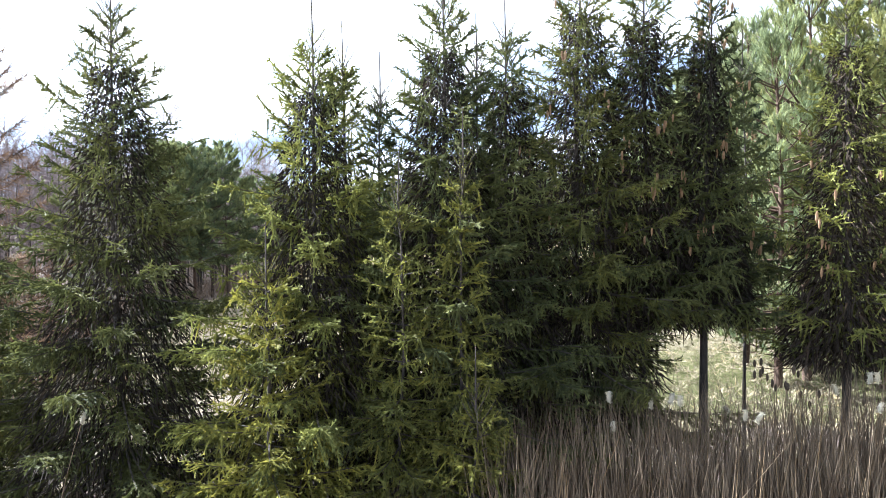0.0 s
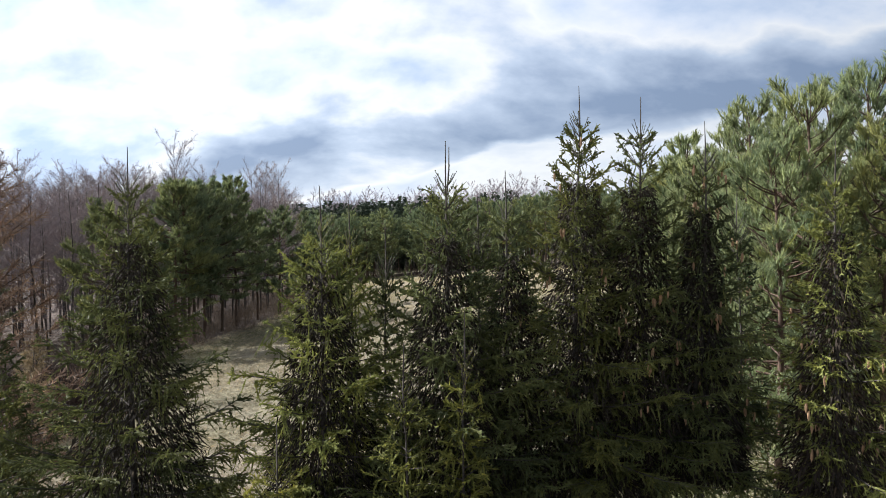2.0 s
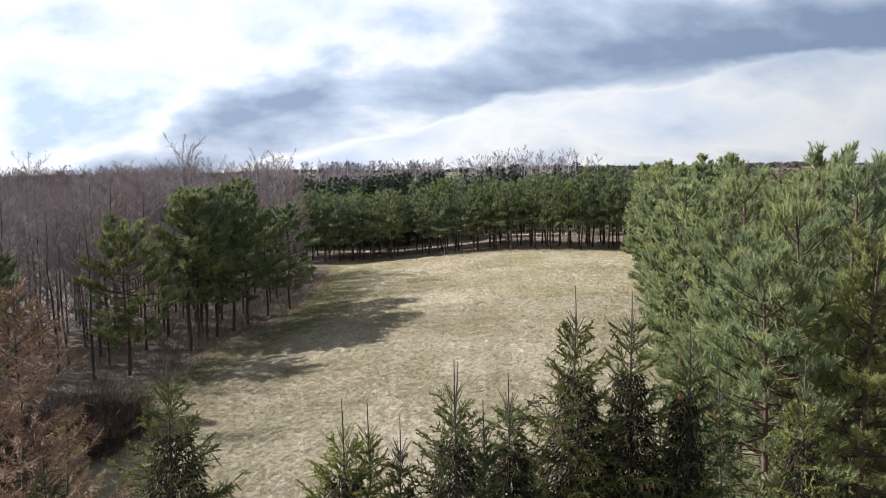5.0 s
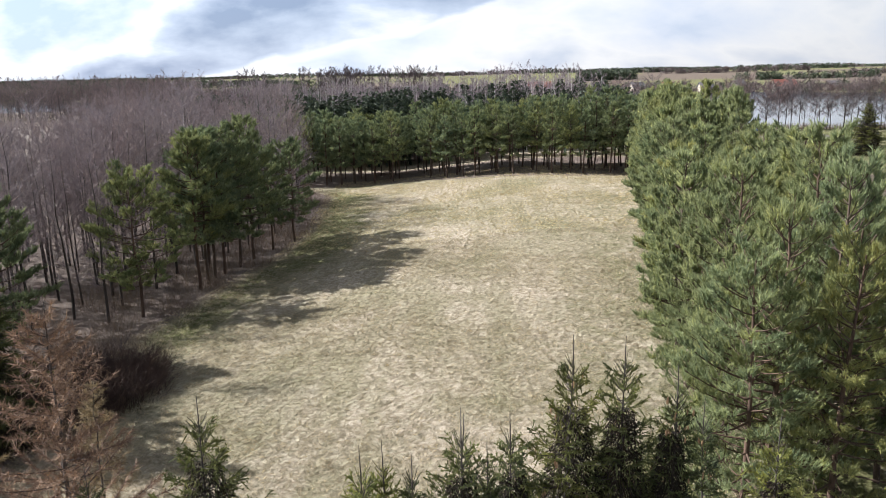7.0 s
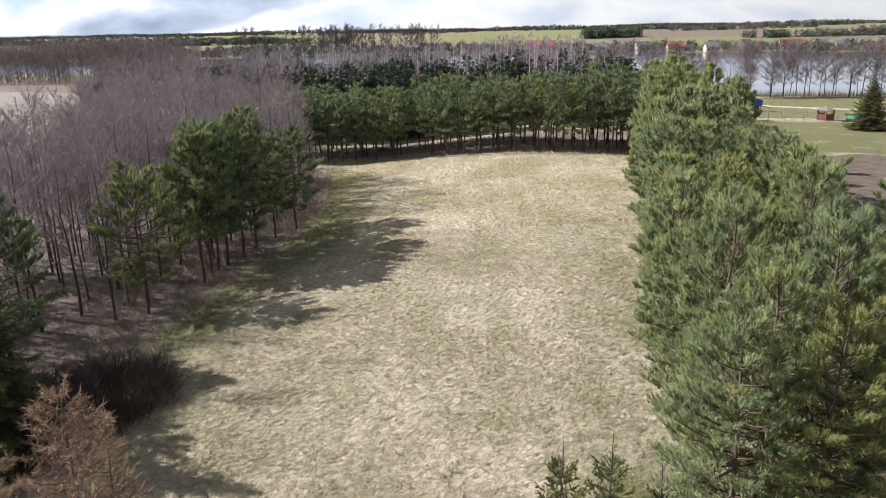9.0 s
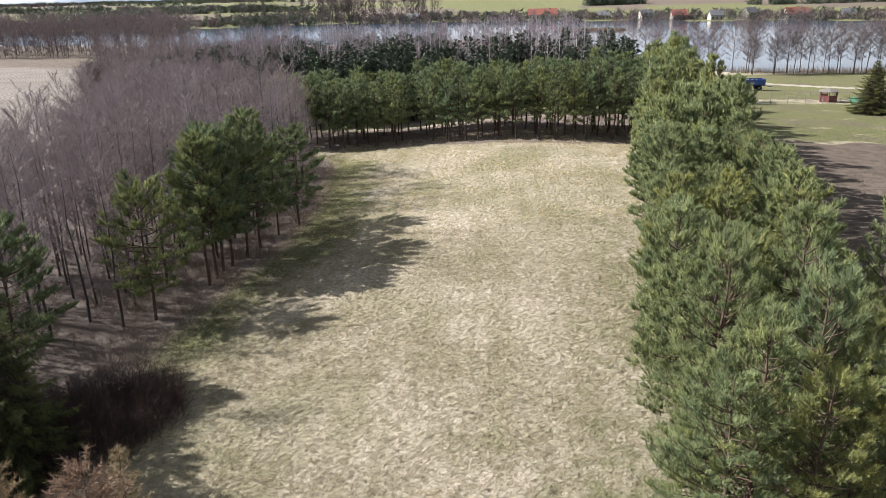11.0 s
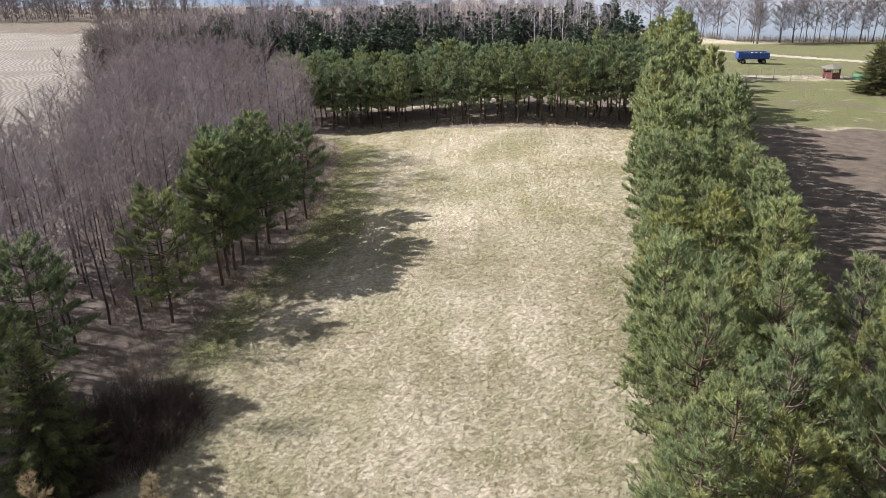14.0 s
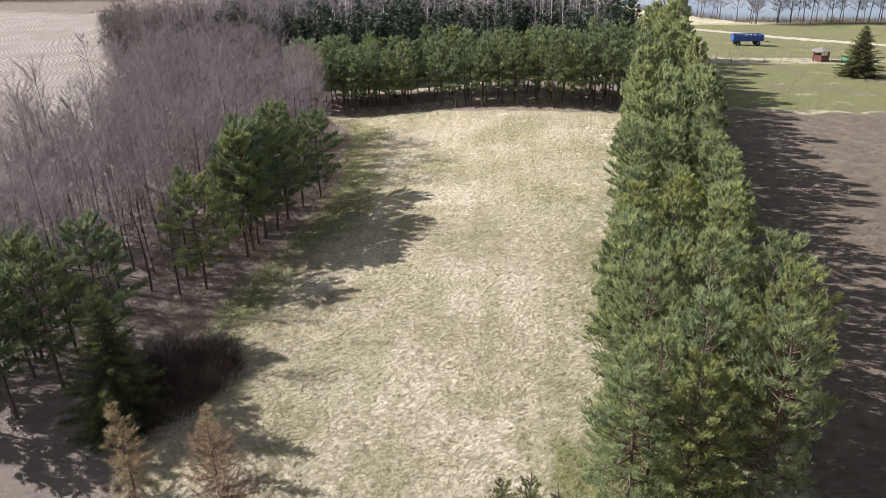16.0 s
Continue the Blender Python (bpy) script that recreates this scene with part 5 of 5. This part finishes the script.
def make_gazebo():
    root = new("garden_gazebo")
    n, r, hw = 6, 1.4, 1.8
    floor = Build()
    floor.tube([(0, 0, -0.3), (0, 0, 0.12)], [r + 0.08, r + 0.08], n)
    part("floor", floor.mesh("floor", PALE_WOOD), root)
    eave, apex = ring_pts(n, r + 0.35, hw), np.array([[0, 0, hw + 0.6]])
    low = ring_pts(n, r + 0.35, hw - 0.06)
    b = Build()
    k = np.arange(n)
    b.add(np.concatenate([eave, low, apex, [[0, 0, hw + 0.5]]]), np.concatenate([np.stack([k, (k + 1) % n, np.full(n, 2 * n)], -1), np.stack([k, k + n, (k + 1) % n], -1), np.stack([(k + 1) % n, k + n, (k + 1) % n + n], -1), np.stack([(k + 1) % n + n, k + n, np.full(n, 2 * n + 1)], -1)]))
    part("roof", b.mesh("roof", ROOFING), root, "pale weathered hipped roof")
    corner = ring_pts(n, r, 0)
    for i in range(n):
        p = Build()
        x, y, _ = corner[i]
        p.box((x - 0.06, y - 0.06, 0.1), (x + 0.06, y + 0.06, hw))
        part("post", p.mesh("post", RED_WOOD), root)
        c0, c1 = corner[i], corner[(i + 1) % n]
        mid, ang, ln = (c0 + c1) / 2, math.atan2(c1[1] - c0[1], c1[0] - c0[0]), np.linalg.norm(c1 - c0)
        if i != 3:
            w = Build()
            w.box((-ln / 2 + 0.06, -0.03, 0.12), (ln / 2 - 0.06, 0.03, 1.15))
            ob = part("wall_panel", w.mesh("wall_panel", RED_WOOD), root, "red stained board panel")
            ob.matrix_basis = Matrix.Translation(mid) @ Matrix.Rotation(ang, 4, "Z")
            bars = Build()
            for xb in (-ln / 6, ln / 6):
                bars.box((xb - 0.025, -0.03, 1.15), (xb + 0.025, 0.03, hw - 0.1))
            bars.box((-ln / 2 + 0.06, -0.035, hw - 0.1), (ln / 2 - 0.06, 0.035, hw - 0.02))
            ob = part("lattice", bars.mesh("lattice", RED_WOOD), root)
            ob.matrix_basis = Matrix.Translation(mid) @ Matrix.Rotation(ang, 4, "Z")
    seat = Build()
    seat.tube([(0, 0, 0.1), (0, 0, 0.75)], [0.5, 0.55], 8)
    part("table", seat.mesh("table", PALE_WOOD), root)
    place(root, at(53.5, 116.0, 192, 0.92))
    tagged(root, "small hexagonal red wooden gazebo with a pale roof", "gazebo")


make_gazebo()


def make_trailer():
    root = new("farm_trailer")
    bed = Build()
    L, W, z0, z1 = 5.3, 2.3, 1.0, 2.0
    bed.box((-L / 2, -W / 2, z0), (L / 2, W / 2, z0 + 0.1))
    for s in (-1, 1):
        bed.box((-L / 2, s * W / 2 - 0.04, z0 + 0.1), (L / 2, s * W / 2 + 0.04, z1))
        bed.box((s * L / 2 - 0.04, -W / 2 + 0.045, z0 + 0.1), (s * L / 2 + 0.04, W / 2 - 0.045, z1 - 0.003))
    part("body", bed.mesh("body", BLUE_PAINT), root, "blue painted steel body")
    for i in range(8):
        x = -L / 2 + 0.2 + i * (L - 0.4) / 7
        for s in (-1, 1):
            rib = Build()
            rib.box((x - 0.04, s * (W / 2 + 0.073) - 0.03, z0 + 0.05), (x + 0.04, s * (W / 2 + 0.073) + 0.03, z1 - 0.02))
            part("side_rib", rib.mesh("side_rib", BLUE_PAINT), root)
    fr = Build()
    fr.box((-L / 2, -0.5, z0 - 0.22), (L / 2 + 0.1, -0.36, z0 - 0.003))
    fr.box((-L / 2, 0.36, z0 - 0.22), (L / 2 + 0.1, 0.5, z0 - 0.003))
    fr.tube([(L / 2, 0, z0 - 0.2), (L / 2 + 1.7, 0, 0.55)], [0.06, 0.05], 6)
    part("chassis", fr.mesh("chassis", BLUE_PAINT), root)
    for x in (-1.75, 1.75):
        for s in (-1, 1):
            ob = Build()
            ob.tube([(x, s * 0.95 - 0.14, 0.45), (x, s * 0.95 - 0.11, 0.45), (x, s * 0.95 + 0.11, 0.45), (x, s * 0.95 + 0.14, 0.45)], [0.38, 0.46, 0.46, 0.38], 18)
            w = part("wheel", ob.mesh("wheel", TYRE, True), root)
            hub = Build()
            hub.tube([(x, s * 0.95 - s * 0.05, 0.45), (x, s * 0.95 + s * 0.155, 0.45)], [0.22, 0.2], 12)
            part("rim", hub.mesh("rim", STEEL), w)
    place(root, at(47.6, 134.8, -3))
    tagged(root, "long blue steel farm trailer parked on the grass", "trailer")
    g = float(height(47.6, 134.8))
    rng = np.random.default_rng(8)
    for i in range(7):
        b = Build()
        k = np.linspace(0, 1, 6)
        b.tube(np.stack([0 * k, 0 * k, 1.02 * k], -1), 0.36 * np.array([0.75, 1, 1.05, 1.05, 0.95, 0.5]), 10)
        sack = new("feed_sack", b.mesh("feed_sack", WHITE_WRAP, True))
        place(sack, pose(47.6 - 2.1 + i * 0.7, 134.8 + rng.normal(0, 0.25), g + 0.80, rng.normal(0, 4), rng.normal(0, 4), 0))
        tagged(sack, "white wrapped sack standing in the blue trailer", "sack", "sacks in the trailer")


make_trailer()


def make_fence():
    post = Build()
    post.tube([(0, 0, -0.3), (0, 0, 0.6), (0, 0, 1.15)], [0.05, 0.048, 0.045], 7)
    me = post.mesh("post", FENCE_WOOD, True)
    for line, (p, q, n) in enumerate((((34, 119.5), (58, 118.8), 13), ((36, 112.8), (56, 111.8), 9))):
        root = new("wire_fence")
        wires = []
        for i in range(n):
            x, y = p[0] + (q[0] - p[0]) * i / (n - 1), p[1] + (q[1] - p[1]) * i / (n - 1)
            ob = part("post", me, root)
            ob.location = (x, y, float(height(x, y)))
            wires.append((x, y, float(height(x, y))))
        for hh in (0.45, 0.8, 1.05):
            w = Build()
            w.tube(np.array(wires) + [0, 0, hh], np.full(n, 0.006), 3)
            part("wire", w.mesh("wire", STEEL), root)
        tagged(root, "low fence of grey posts and wire across the pasture", "fence")


make_fence()

shed = Build()
shed.tube([(0, -1.3, 0), (0, 1.3, 0)], [0.9, 0.9], 14)
hut = new("tarpaulin_cover", shed.mesh("tarpaulin_cover", GREEN_TARP, True))
place(hut, at(57.6, 114.5, 60, 1.0, 1.0))
tagged(hut, "rounded green tarpaulin cover beside the gazebo", "cover")


def make_house(x, y, w, d, h, turn, roof, two=False):
    root = new("house")
    b = Build()
    b.box((-w / 2, -d / 2, -0.6), (w / 2, d / 2, h))
    for s in (-1, 1):
        b.add([(s * w / 2, -d / 2, h), (s * w / 2, d / 2, h), (s * w / 2, 0, h + d * 0.42)], [(0, 1, 2)])
    part("wall", b.mesh("wall", PLASTER), root)
    r = Build()
    o = 0.5
    for s in (-1, 1):
        e0, e1 = (s * (d / 2 + o), h - 0.35), (0, h + d * 0.42 + 0.05)
        v = [(-w / 2 - o, e0[0], e0[1]), (w / 2 + o, e0[0], e0[1]), (w / 2 + o, e1[0], e1[1]), (-w / 2 - o, e1[0], e1[1])]
        v += [(a, b_, c + 0.18) for a, b_, c in v]
        r.add(v, [(0, 1, 2), (0, 2, 3), (4, 6, 5), (4, 7, 6), (0, 4, 5), (0, 5, 1), (0, 3, 7), (0, 7, 4), (1, 5, 6), (1, 6, 2)])
    rf = part("roof", r.mesh("roof", roof), root)
    c = Build()
    c.box((w * 0.2, -0.3, h + d * 0.25), (w * 0.2 + 0.6, 0.3, h + d * 0.42 + 0.9))
    part("chimney", c.mesh("chimney", PLASTER), rf)
    for i in range(max(2, int(w / 2.6))):
        xx = -w / 2 + (i + 0.5) * w / max(2, int(w / 2.6))
        for lev in range(2 if two else 1):
            p = Build()
            p.box((xx - 0.5, -d / 2 - 0.05, 0.9 + 2.7 * lev), (xx + 0.5, -d / 2 + 0.05, 2.2 + 2.7 * lev))
            part("window", p.mesh("window", PANE), root)
    place(root, pose(x, y, float(height(x, y)), 0, 0, turn))
    tagged(root, "far house with pale walls and a %s roof among trees" % ("red tiled" if roof == RED_ROOF else "grey"), "house", "houses on the far shore")


for x, y, w, d, h, turn, roof in ((196, 492, 14, 9, 3.4, 6, RED_ROOF), (44, 590, 22, 10, 3.6, -4, RED_ROOF), (112, 540, 9, 8, 3.2, 12, GREY_ROOF), (86, 560, 8, 7, 3.0, -10, GREY_ROOF), (150, 505, 8, 7, 3.2, 3, GREY_ROOF),
                                  (170, 500, 7, 7, 4.5, 20, GREY_ROOF), (130, 520, 10, 8, 3.2, 0, RED_ROOF), (226, 488, 8, 7, 3.0, 0, GREY_ROOF), (-300, 690, 9, 7, 3, 10, GREY_ROOF), (-58, 600, 9, 7, 3, -12, GREY_ROOF)):
    make_house(x, y, w, d, h, turn, roof)
